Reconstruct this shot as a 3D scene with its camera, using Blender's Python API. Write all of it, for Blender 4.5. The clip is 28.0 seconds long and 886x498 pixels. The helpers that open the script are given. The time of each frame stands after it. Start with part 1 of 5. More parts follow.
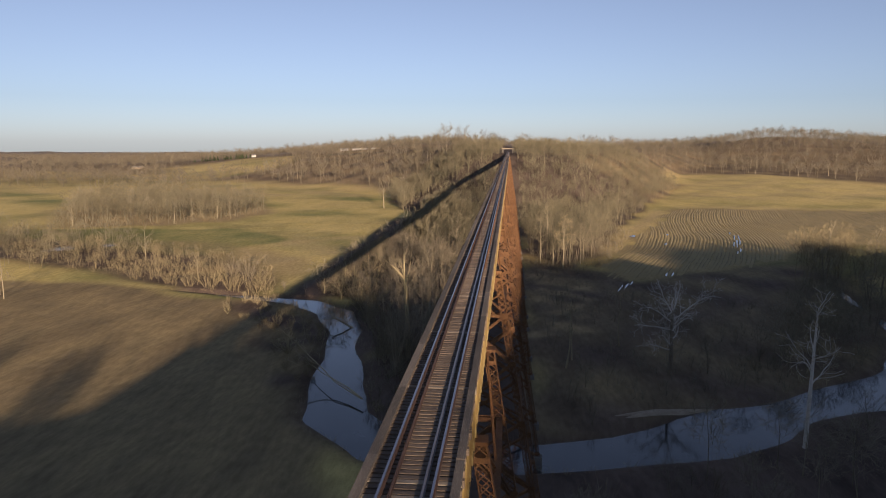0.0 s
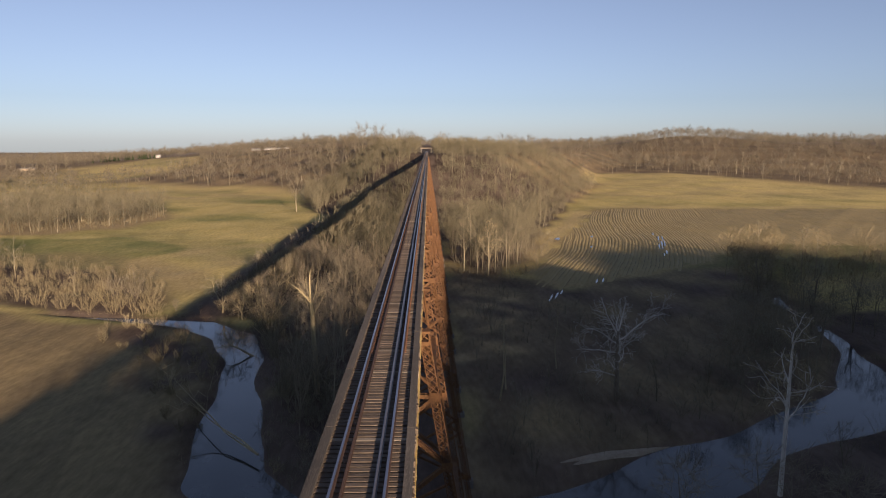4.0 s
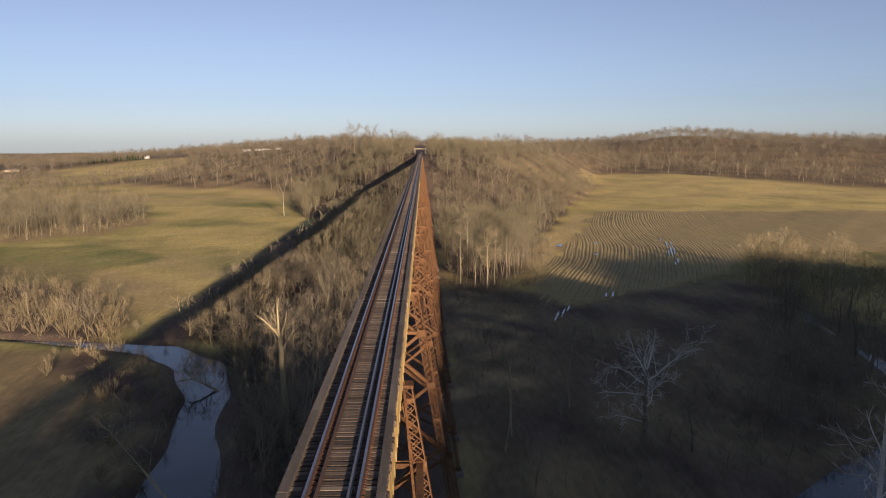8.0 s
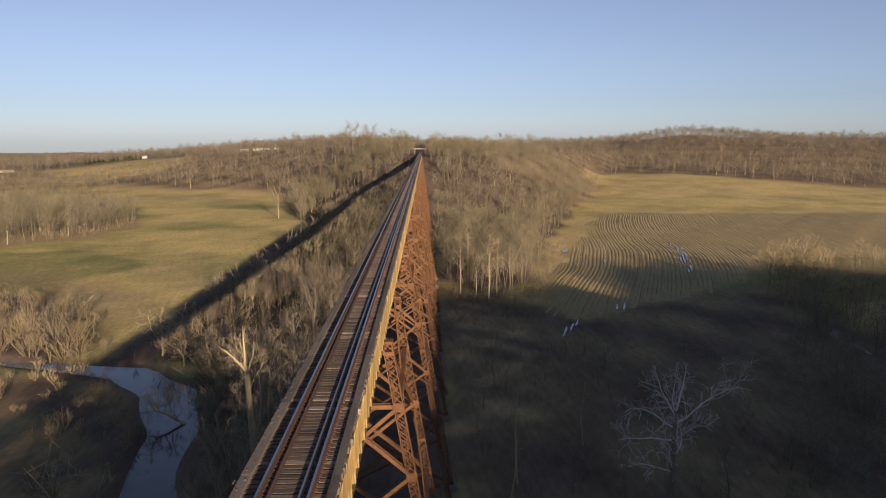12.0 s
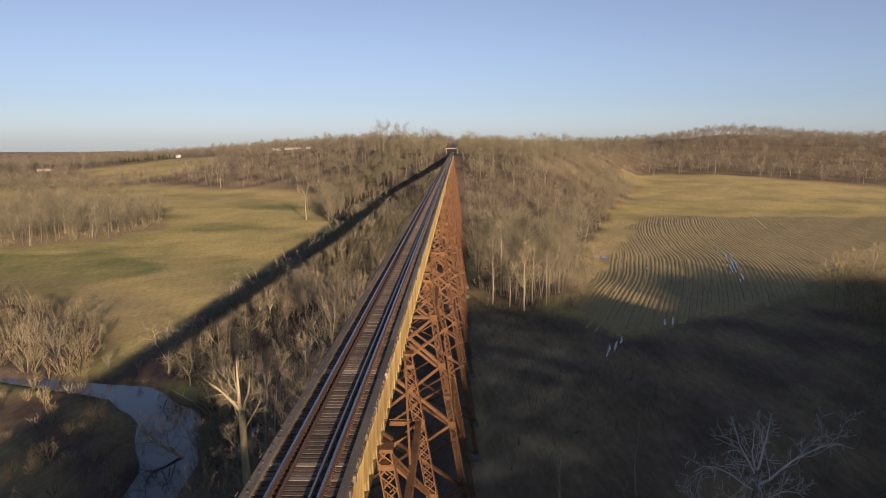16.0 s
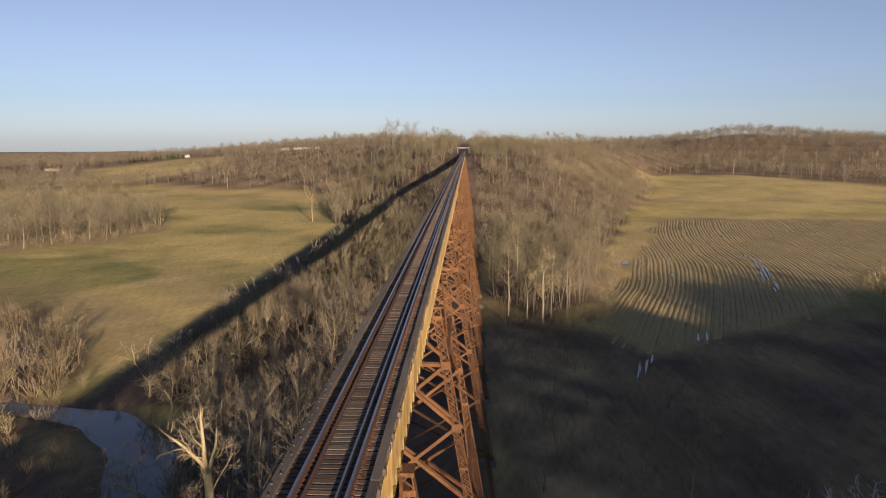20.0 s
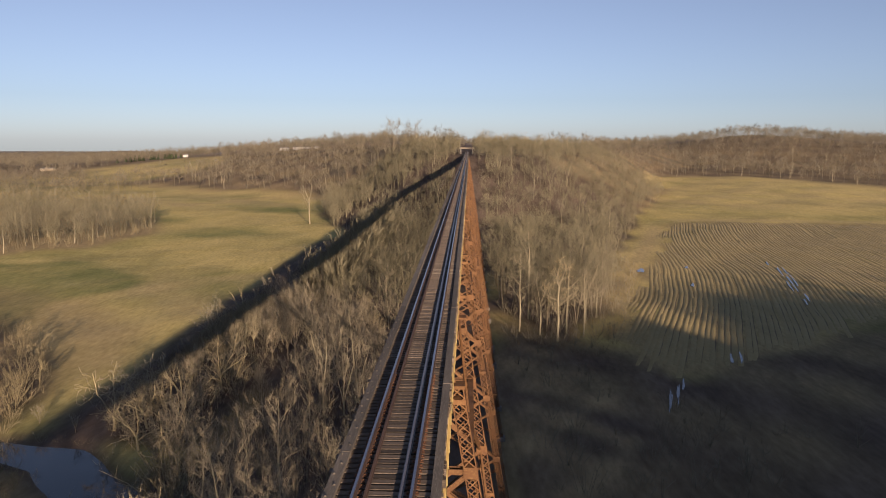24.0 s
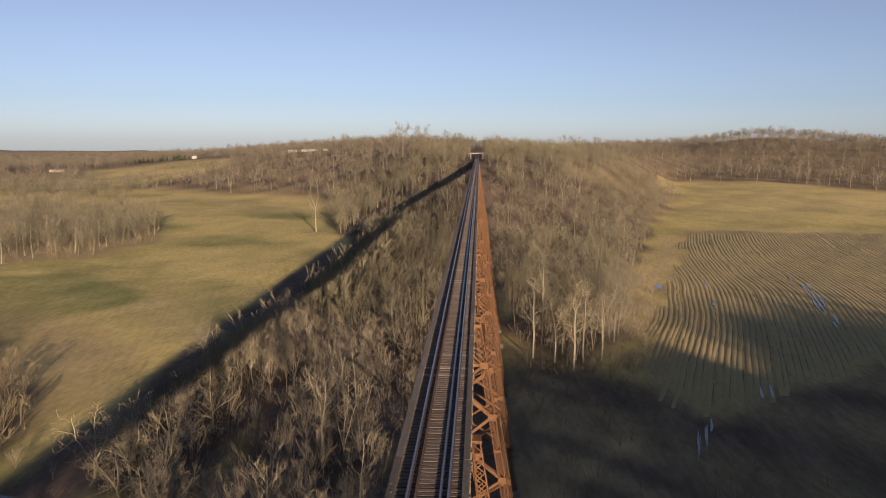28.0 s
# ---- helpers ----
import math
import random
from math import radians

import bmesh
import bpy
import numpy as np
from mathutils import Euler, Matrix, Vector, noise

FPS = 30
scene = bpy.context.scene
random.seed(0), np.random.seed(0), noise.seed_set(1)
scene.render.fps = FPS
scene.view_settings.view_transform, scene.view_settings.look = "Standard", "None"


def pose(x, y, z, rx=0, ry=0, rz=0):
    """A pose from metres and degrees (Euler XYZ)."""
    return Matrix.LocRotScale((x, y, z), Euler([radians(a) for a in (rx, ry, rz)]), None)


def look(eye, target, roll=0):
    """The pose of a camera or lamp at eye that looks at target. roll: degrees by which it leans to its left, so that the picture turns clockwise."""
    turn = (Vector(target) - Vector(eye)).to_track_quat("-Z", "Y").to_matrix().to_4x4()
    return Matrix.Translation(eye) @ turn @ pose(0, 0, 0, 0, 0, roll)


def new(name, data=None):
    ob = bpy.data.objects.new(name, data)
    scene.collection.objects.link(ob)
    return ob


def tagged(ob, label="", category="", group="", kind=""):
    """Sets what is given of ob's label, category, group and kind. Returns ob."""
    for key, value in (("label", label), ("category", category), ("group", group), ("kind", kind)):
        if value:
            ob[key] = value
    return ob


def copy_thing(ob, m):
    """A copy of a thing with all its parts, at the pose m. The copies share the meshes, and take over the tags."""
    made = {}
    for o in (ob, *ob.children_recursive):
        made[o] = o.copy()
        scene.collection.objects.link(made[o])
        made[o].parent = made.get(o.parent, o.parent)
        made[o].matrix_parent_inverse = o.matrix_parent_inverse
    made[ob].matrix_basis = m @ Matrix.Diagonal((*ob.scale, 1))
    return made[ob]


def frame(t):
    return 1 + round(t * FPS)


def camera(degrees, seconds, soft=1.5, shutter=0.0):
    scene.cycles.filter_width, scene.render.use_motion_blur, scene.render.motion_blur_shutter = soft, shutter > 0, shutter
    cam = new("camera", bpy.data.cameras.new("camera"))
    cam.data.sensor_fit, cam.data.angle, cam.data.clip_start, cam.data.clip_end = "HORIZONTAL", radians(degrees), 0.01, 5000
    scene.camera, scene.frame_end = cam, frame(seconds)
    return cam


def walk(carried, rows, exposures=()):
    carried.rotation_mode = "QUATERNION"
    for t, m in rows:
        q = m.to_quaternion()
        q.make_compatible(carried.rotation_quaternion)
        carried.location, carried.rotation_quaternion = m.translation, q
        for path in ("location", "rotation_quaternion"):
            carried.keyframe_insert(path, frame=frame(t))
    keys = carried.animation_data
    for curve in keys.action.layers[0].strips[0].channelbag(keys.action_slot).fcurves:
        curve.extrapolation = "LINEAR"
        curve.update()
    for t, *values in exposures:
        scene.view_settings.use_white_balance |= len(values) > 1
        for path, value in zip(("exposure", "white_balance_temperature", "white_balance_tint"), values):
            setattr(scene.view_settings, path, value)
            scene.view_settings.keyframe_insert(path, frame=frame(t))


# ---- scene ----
# seconds, place in metres, then yaw, pitch and roll in degrees
PATH = (
    (0, 2.79, -33.55, 49.60, 5.50, -8.71, 0.07),
    (0.5, 2.40, -30.72, 49.09, 3.68, -8.69, 0.05),
    (1, 2.12, -27.97, 48.68, 3.24, -8.67, 0.06),
    (1.5, 1.96, -25.26, 48.43, 1.19, -8.65, 0.00),
    (2, 1.86, -22.57, 48.44, 0.07, -8.68, -0.01),
    (2.5, 1.82, -19.83, 48.71, -0.45, -8.70, 0.01),
    (3, 1.82, -17.01, 49.09, -0.75, -8.73, -0.05),
    (3.5, 1.91, -14.15, 49.33, -0.96, -8.74, 0.00),
    (5.5, 2.05, -2.71, 49.64, -1.56, -8.76, 0.00),
    (6, 1.99, 0.24, 49.69, -1.60, -8.76, -0.03),
    (6.5, 2.18, 3.21, 49.66, -1.60, -8.75, -0.07),
    (7, 2.36, 6.02, 49.63, -1.60, -8.74, -0.05),
    (7.5, 2.51, 8.66, 49.66, -1.58, -8.73, -0.08),
    (8, 2.62, 11.08, 49.67, -1.56, -8.74, -0.05),
    (8.5, 2.69, 13.33, 49.71, -1.56, -8.75, -0.04),
    (9, 2.78, 15.45, 49.78, -1.57, -8.75, -0.05),
    (9.5, 2.98, 17.57, 49.85, -1.53, -8.77, -0.05),
    (10, 3.20, 19.67, 49.88, -1.51, -8.78, -0.03),
    (10.5, 3.42, 21.76, 49.91, -1.47, -8.79, -0.06),
    (11, 3.65, 23.78, 49.94, -1.47, -8.80, -0.08),
    (11.5, 3.90, 25.74, 50.00, -1.46, -8.80, -0.09),
    (12, 4.17, 27.60, 50.05, -1.40, -8.80, -0.10),
    (12.5, 4.35, 29.52, 50.04, -1.37, -8.81, -0.10),
    (14.5, 4.68, 37.60, 50.04, -0.28, -8.81, -0.13),
    (15, 4.94, 39.64, 50.00, 0.79, -8.81, -0.12),
    (15.5, 4.80, 41.61, 50.02, 1.05, -8.84, -0.11),
    (16, 4.70, 43.68, 49.96, 1.24, -8.84, -0.06),
    (16.5, 4.70, 45.77, 49.83, 1.41, -8.83, -0.00),
    (17, 4.66, 47.92, 49.66, 1.57, -8.83, 0.01),
    (17.5, 4.58, 50.07, 49.50, 1.70, -8.82, 0.00),
    (18, 4.49, 52.12, 49.38, 1.81, -8.81, -0.01),
    (18.5, 4.47, 54.16, 49.27, 1.92, -8.81, -0.04),
    (19, 4.38, 56.15, 49.27, 2.00, -8.81, -0.05),
    (19.5, 4.21, 58.09, 49.30, 2.07, -8.82, -0.05),
    (20, 3.97, 60.01, 49.32, 2.10, -8.83, -0.05),
    (20.5, 3.71, 62.01, 49.33, 2.15, -8.84, -0.05),
    (21, 3.47, 64.12, 49.25, 2.18, -8.83, -0.00),
    (21.5, 3.19, 66.33, 49.14, 2.18, -8.84, 0.02),
    (23.5, 2.44, 75.29, 48.78, 2.17, -8.81, 0.06),
    (24, 2.19, 77.44, 48.94, 2.16, -8.80, 0.10),
    (24.5, 1.90, 79.42, 49.43, 2.14, -8.85, 0.12),
    (25, 1.64, 81.24, 49.94, 2.14, -8.91, 0.10),
    (25.5, 1.45, 82.93, 50.37, 2.18, -8.91, 0.10),
    (26, 1.34, 84.44, 50.76, 2.23, -8.89, 0.14),
    (26.5, 1.30, 85.67, 51.15, 2.34, -8.89, 0.11),
    (27, 1.37, 86.62, 51.62, 2.44, -8.86, 0.17),
    (27.5, 1.52, 87.39, 52.15, 2.70, -8.85, 0.20),
    (28, 1.74, 88.16, 52.68, 2.92, -8.82, 0.24),
)
EXPOSURES = ((0.0, 0.98, 5520, 24), (28.0, 0.98, 5520, 24))
cam = camera(64.57, 28.0, soft=1.1)
walk(cam, [(t, pose(x, y, z, 0, 0, yaw) @ pose(0, 0, 0, 90 + pitch, 0, 0) @ pose(0, 0, 0, 0, 0, roll)) for t, x, y, z, yaw, pitch, roll in PATH], EXPOSURES)
# ---- world and sun ----
SUN_TO = Vector((0.326, -0.945, 0.183)).normalized()   # low evening sun, behind and to the right
SUN_EL = math.asin(SUN_TO.z)
world = bpy.data.worlds.new("sky")
scene.world = world
world.use_nodes = True
wn = world.node_tree
sky = wn.nodes.new("ShaderNodeTexSky")
sky.sky_type, sky.sun_disc = "NISHITA", False
sky.sun_elevation, sky.sun_rotation = SUN_EL, math.atan2(SUN_TO.x, SUN_TO.y)
sky.altitude, sky.air_density, sky.dust_density, sky.ozone_density = 150, 0.8, 0.3, 2.2
bg = wn.nodes["Background"]
bg.inputs["Strength"].default_value = 0.050
calm = wn.nodes.new("ShaderNodeHueSaturation")
calm.inputs["Saturation"].default_value = 0.6
wn.links.new(sky.outputs["Color"], calm.inputs["Color"])
clear_air = wn.nodes.new("ShaderNodeMix")
clear_air.data_type, clear_air.blend_type = "RGBA", "MULTIPLY"
clear_air.inputs[0].default_value = 1.0
clear_air.inputs[7].default_value = (1.0, 1.003, 0.955, 1)
wn.links.new(calm.outputs["Color"], clear_air.inputs[6])
wn.links.new(clear_air.outputs[2], bg.inputs["Color"])
sun_data = bpy.data.lights.new("sun", "SUN")
sun_data.energy, sun_data.angle, sun_data.color = 5.0, radians(0.6), (1.0, 0.72, 0.40)
sun = new("sun", sun_data)
sun.matrix_world = look((0, 0, 200), Vector((0, 0, 200)) - SUN_TO)


# ---- materials ----
def material(name, build, rough=0.9, metal=0.0, spec=0.3):
    m = bpy.data.materials.new(name)
    m.use_nodes = True
    nt = m.node_tree
    b = nt.nodes["Principled BSDF"]
    b.inputs["Roughness"].default_value, b.inputs["Metallic"].default_value = rough, metal
    b.inputs["Specular IOR Level"].default_value = spec
    build(nt, b)
    return m


def node(nt, kind, **values):
    n = nt.nodes.new("ShaderNode" + kind)
    for key, value in values.items():
        n.inputs[key].default_value = value
    return n


def mix(nt, a, b, fac, how="MIX"):
    n = nt.nodes.new("ShaderNodeMix")
    n.data_type, n.blend_type = "RGBA", how
    for slot, value in ((6, a), (7, b), (0, fac)):
        if isinstance(value, (tuple, float, int)):
            n.inputs[slot].default_value = (*value, 1) if isinstance(value, tuple) else value
        else:
            nt.links.new(value, n.inputs[slot])
    return n.outputs[2]


def ramp(nt, value, lo, hi):
    n = nt.nodes.new("ShaderNodeMapRange")
    n.inputs[1].default_value, n.inputs[2].default_value = lo, hi
    nt.links.new(value, n.inputs[0])
    return n.outputs[0]


def noisy(nt, scale, detail=4.0, stretch=None, coord="Object"):
    tc = nt.nodes.new("ShaderNodeTexCoord")
    n = node(nt, "TexNoise", Scale=scale, Detail=detail, Roughness=0.6)
    out = tc.outputs[coord]
    if stretch:
        mp = nt.nodes.new("ShaderNodeMapping")
        mp.inputs["Scale"].default_value = stretch
        nt.links.new(out, mp.inputs[0])
        out = mp.outputs[0]
    nt.links.new(out, n.inputs["Vector"])
    return n.outputs["Fac"]


def bump(nt, b, height, strength=0.4, distance=0.02):
    n = node(nt, "Bump", Strength=strength, Distance=distance)
    nt.links.new(height, n.inputs["Height"])
    nt.links.new(n.outputs[0], b.inputs["Normal"])


def two_tone(c1, c2, c3, scale=2.0, fine=14.0, stretch=None, relief=0.3, vary=0.0):
    def build(nt, b):
        a = noisy(nt, scale, 4, stretch)
        g = noisy(nt, fine, 3, stretch)
        col = mix(nt, c1, c2, ramp(nt, a, 0.35, 0.65))
        col = mix(nt, col, c3, ramp(nt, g, 0.5, 0.8))
        if vary:
            info = nt.nodes.new("ShaderNodeObjectInfo")
            dark = mix(nt, (1 - vary,) * 3, (1 + vary,) * 3, info.outputs["Random"])
            col = mix(nt, col, dark, 1.0, "MULTIPLY")
        nt.links.new(col, b.inputs["Base Color"])
        bump(nt, b, g, relief)
    return build


def island_tone(c1, c2):
    def build(nt, b):
        g = nt.nodes.new("ShaderNodeNewGeometry")
        col = mix(nt, c1, c2, g.outputs["Random Per Island"])
        n = noisy(nt, 0.06, 2)
        col = mix(nt, col, tuple(0.75 * v for v in c1), ramp(nt, n, 0.45, 0.7))
        nt.links.new(col, b.inputs["Base Color"])
    return build


M_RUST = material("rusted_steel", two_tone((0.148, 0.073, 0.027), (0.08, 0.037, 0.016), (0.23, 0.132, 0.048), 0.8, 9, None, 0.3, 0.12), 0.75)
M_RUST_DARK = material("dark_rusted_steel", two_tone((0.15, 0.068, 0.032), (0.09, 0.042, 0.022), (0.22, 0.115, 0.055), 0.7, 8, None, 0.3, 0.12), 0.8)
M_GIRDER = material("weathered_girder_paint", two_tone((0.20, 0.145, 0.045), (0.07, 0.036, 0.016), (0.50, 0.43, 0.19), 1.5, 5, (1, 1, 0.12), 0.3, 0.25), 0.6)
M_TIE = material("creosoted_tie", two_tone((0.125, 0.098, 0.073), (0.072, 0.057, 0.044), (0.20, 0.16, 0.12), 1.2, 18, (0.25, 2.0, 2.0), 0.5, 0.45), 0.85)
M_TIE_PALE = material("weathered_pale_tie", two_tone((0.27, 0.23, 0.175), (0.20, 0.165, 0.12), (0.33, 0.28, 0.22), 1.2, 18, (0.25, 2.0, 2.0), 0.5, 0.15), 0.85)
M_TIMBER = material("grey_guard_timber", two_tone((0.13, 0.112, 0.09), (0.08, 0.07, 0.058), (0.21, 0.185, 0.15), 1.0, 14, (3, 0.3, 3), 0.5, 0.3), 0.85)
M_RAIL = material("polished_rail_head", two_tone((0.33, 0.31, 0.33), (0.25, 0.23, 0.24), (0.40, 0.38, 0.40), 1, 20, (4, 0.2, 4), 0.1), 0.28, 0.9)
# Greyer than the left guard rail, its blue-white lit top put into the colour.
M_GUARD = material("worn_lit_guard_rail", two_tone((0.22, 0.205, 0.21), (0.15, 0.135, 0.135), (0.29, 0.27, 0.27), 1, 20, (4, 0.2, 4), 0.15), 0.4, 0.6)
M_RAILSIDE = material("rusty_rail_web", two_tone((0.105, 0.066, 0.05), (0.075, 0.05, 0.04), (0.15, 0.09, 0.06), 1, 20, (4, 0.4, 4), 0.2), 0.8)
M_BARK = material("grey_brown_bark", two_tone((0.18, 0.152, 0.108), (0.12, 0.1, 0.072), (0.27, 0.232, 0.165), 0.9, 8, (3, 3, 0.6), 0.5, 0.2), 0.9)
M_PALE = material("pale_sycamore_bark", two_tone((0.38, 0.325, 0.185), (0.26, 0.215, 0.12), (0.48, 0.42, 0.26), 0.5, 4, (2, 2, 0.6), 0.4), 0.85)
M_PALE2 = material("ash_grey_bark", two_tone((0.285, 0.25, 0.165), (0.195, 0.168, 0.11), (0.38, 0.34, 0.235), 0.5, 4, (2, 2, 0.6), 0.4), 0.85)
M_WHITE_BARK = material("white_sycamore_bark", two_tone((0.66, 0.62, 0.54), (0.48, 0.44, 0.37), (0.76, 0.73, 0.66), 0.5, 4, (2, 2, 0.6), 0.4), 0.8)
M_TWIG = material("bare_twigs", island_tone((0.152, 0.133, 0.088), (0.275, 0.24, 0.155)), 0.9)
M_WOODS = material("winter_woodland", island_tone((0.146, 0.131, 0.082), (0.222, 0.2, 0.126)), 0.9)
# Paler than bare_twigs: the sunlit brush's brightness is put into the colour.
M_BRUSH = material("sunlit_sapling_twigs", island_tone((0.19, 0.162, 0.11), (0.335, 0.288, 0.198)), 0.9)
# Greyer than winter_woodland: distance haze put into the colour.
M_FARWOOD = material("hazed_distant_woods", island_tone((0.128, 0.112, 0.078), (0.19, 0.166, 0.118)), 0.9)
M_PALEWOOD = material("pale_woodland_stems", island_tone((0.235, 0.208, 0.14), (0.345, 0.305, 0.21)), 0.9)
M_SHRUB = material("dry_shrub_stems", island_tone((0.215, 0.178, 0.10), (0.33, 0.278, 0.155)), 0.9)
M_CONIFER = material("dark_conifer_needles", island_tone((0.035, 0.055, 0.025), (0.07, 0.09, 0.04)), 0.9)
M_CONCRETE = material("grey_concrete", two_tone((0.17, 0.155, 0.13), (0.12, 0.11, 0.095), (0.23, 0.21, 0.185), 0.7, 7, None, 0.3), 0.9)
M_WHITE = material("white_siding", two_tone((0.58, 0.57, 0.54), (0.5, 0.49, 0.47), (0.64, 0.63, 0.6), 0.6, 6, None, 0.1), 0.7)
M_ROOF = material("grey_roofing", two_tone((0.25, 0.25, 0.26), (0.18, 0.18, 0.19), (0.32, 0.31, 0.31), 0.6, 8, None, 0.2), 0.8)
M_GLASS = material("dark_window_glass", two_tone((0.03, 0.035, 0.04), (0.025, 0.03, 0.035), (0.04, 0.045, 0.05), 0.5, 3, None, 0.0), 0.08, 0.0, 0.5)


def water_build(nt, b):
    n = noisy(nt, 0.16, 6)
    # Dark base and lighter patches stand in for mottled reflections on the river.
    col = mix(nt, (0.022, 0.027, 0.03), (0.055, 0.06, 0.062), ramp(nt, n, 0.42, 0.75))
    nt.links.new(col, b.inputs["Base Color"])
    bump(nt, b, noisy(nt, 3.0, 2), 0.05, 0.02)


M_WATER = material("slow_river_water", water_build, 0.06, 0.0, 0.5)
# Grey base lightened to stand in for pale sky on the puddles.
M_PUDDLE = material("sky_pale_puddle_water", two_tone((0.17, 0.16, 0.155), (0.13, 0.122, 0.118), (0.22, 0.21, 0.20), 0.5, 4, None, 0.02), 0.12, 0.0, 0.5)


def reader(nt, name):
    at = nt.nodes.new("ShaderNodeAttribute")
    at.attribute_name = name
    return at


def ground_build(nt, b):
    at = reader(nt, "cover")
    sep = nt.nodes.new("ShaderNodeSeparateColor")
    nt.links.new(at.outputs["Color"], sep.inputs[0])
    big, mid, fine = noisy(nt, 0.02, 6), noisy(nt, 0.11, 7, (1.0, 0.3, 1.0)), noisy(nt, 1.9, 6)
    tuft = noisy(nt, 0.9, 7, (1.0, 0.3, 1.0))
    straw = mix(nt, (0.455, 0.372, 0.13), (0.55, 0.45, 0.178), ramp(nt, mid, 0.3, 0.7))
    straw = mix(nt, straw, (0.37, 0.295, 0.13), ramp(nt, big, 0.5, 0.75))
    green = mix(nt, (0.17, 0.185, 0.06), (0.24, 0.24, 0.085), ramp(nt, mid, 0.3, 0.7))
    # Litter darkened and greyed so its colour carries the valley's shade.
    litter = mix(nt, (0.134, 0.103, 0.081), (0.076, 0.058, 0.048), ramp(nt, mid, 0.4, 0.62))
    g2 = nt.nodes.new("ShaderNodeMath")
    g2.operation = "ADD"
    nt.links.new(sep.outputs["Red"], g2.inputs[0])
    nt.links.new(ramp(nt, big, 0.3, 0.9), g2.inputs[1])
    col = mix(nt, straw, green, ramp(nt, g2.outputs[0], 0.5, 1.35))
    wheat = mix(nt, (0.085, 0.095, 0.04), (0.125, 0.13, 0.055), ramp(nt, mid, 0.35, 0.65))
    col = mix(nt, col, wheat, reader(nt, "wheat").outputs["Fac"])
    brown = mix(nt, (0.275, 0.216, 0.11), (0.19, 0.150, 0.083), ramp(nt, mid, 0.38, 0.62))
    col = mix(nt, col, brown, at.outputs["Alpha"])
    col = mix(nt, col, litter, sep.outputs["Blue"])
    col = mix(nt, col, (0.45, 0.35, 0.18), reader(nt, "grass_and_sunlit_floor").outputs["Fac"])
    # the stubble between the crop rows, streaked along the rows
    along = nt.nodes.new("ShaderNodeCombineXYZ")
    nt.links.new(reader(nt, "furrow").outputs["Fac"], along.inputs[0])
    pos = nt.nodes.new("ShaderNodeSeparateXYZ")
    geo = nt.nodes.new("ShaderNodeNewGeometry")
    nt.links.new(geo.outputs["Position"], pos.inputs[0])
    slow = nt.nodes.new("ShaderNodeMath")
    slow.operation = "MULTIPLY"
    slow.inputs[1].default_value = 0.06
    nt.links.new(pos.outputs[1], slow.inputs[0])
    nt.links.new(slow.outputs[0], along.inputs[1])
    row = nt.nodes.new("ShaderNodeTexNoise")
    row.inputs["Scale"].default_value, row.inputs["Detail"].default_value = 0.42, 5.0
    nt.links.new(along.outputs[0], row.inputs["Vector"])
    soil = mix(nt, (0.26, 0.205, 0.10), (0.37, 0.295, 0.14), ramp(nt, row.outputs["Fac"], 0.35, 0.65))
    soil = mix(nt, soil, (0.23, 0.215, 0.085), ramp(nt, big, 0.5, 0.68))
    col = mix(nt, col, soil, sep.outputs["Green"])
    col = mix(nt, col, (0.13, 0.10, 0.055), ramp(nt, fine, 0.58, 1.0))
    col = mix(nt, col, mix(nt, (0.7, 0.69, 0.66), (1.3, 1.29, 1.26), ramp(nt, tuft, 0.3, 0.7)), 0.7, "MULTIPLY")
    # Crown colour greyed to stand in for haze on the far canopy.
    crowns = mix(nt, (0.17, 0.145, 0.115), (0.25, 0.215, 0.17), ramp(nt, noisy(nt, 0.05, 8), 0.4, 0.6))
    col = mix(nt, col, crowns, reader(nt, "canopy").outputs["Fac"])
    nt.links.new(col, b.inputs["Base Color"])
    bump(nt, b, fine, 0.6, 0.15)


M_GROUND = material("winter_fields", ground_build, 0.95, 0.0, 0.1)


# ---- mesh helpers ----
class Shape:
    """Gathers boxes, bars and tubes into one mesh."""

    def __init__(self):
        self.v, self.f = [], []

    def hexa(self, pts):
        n = len(self.v)
        self.v += [tuple(p) for p in pts]
        self.f += [(n, n + 3, n + 2, n + 1), (n + 4, n + 5, n + 6, n + 7), (n, n + 1, n + 5, n + 4), (n + 1, n + 2, n + 6, n + 5), (n + 2, n + 3, n + 7, n + 6), (n + 3, n, n + 4, n + 7)]
        return self

    def box(self, x0, x1, y0, y1, z0, z1):
        return self.hexa([(x0, y0, z0), (x1, y0, z0), (x1, y1, z0), (x0, y1, z0), (x0, y0, z1), (x1, y0, z1), (x1, y1, z1), (x0, y1, z1)])

    def bar(self, p, q, w, h, side=(1, 0, 0)):
        """A bar from p to q, w wide along side and h across it."""
        p, q = Vector(p), Vector(q)
        d = (q - p).normalized()
        s = Vector(side) - d * d.dot(Vector(side))
        s.normalize()
        u = d.cross(s)
        return self.hexa([e + s * a * w / 2 + u * b * h / 2 for e in (p, q) for a, b in ((-1, -1), (1, -1), (1, 1), (-1, 1))])

    def mesh(self, name, mat):
        m = bpy.data.meshes.new(name)
        m.from_pydata(self.v, [], self.f)
        m.materials.append(mat)
        m.update()
        return m


def part(name, shape, mat, parent=None, label=""):
    data = shape.mesh(name, mat) if isinstance(shape, Shape) else shape
    ob = new(name, data)
    if parent is not None:
        ob.parent = parent
    if label:
        ob["label"] = label
    return ob


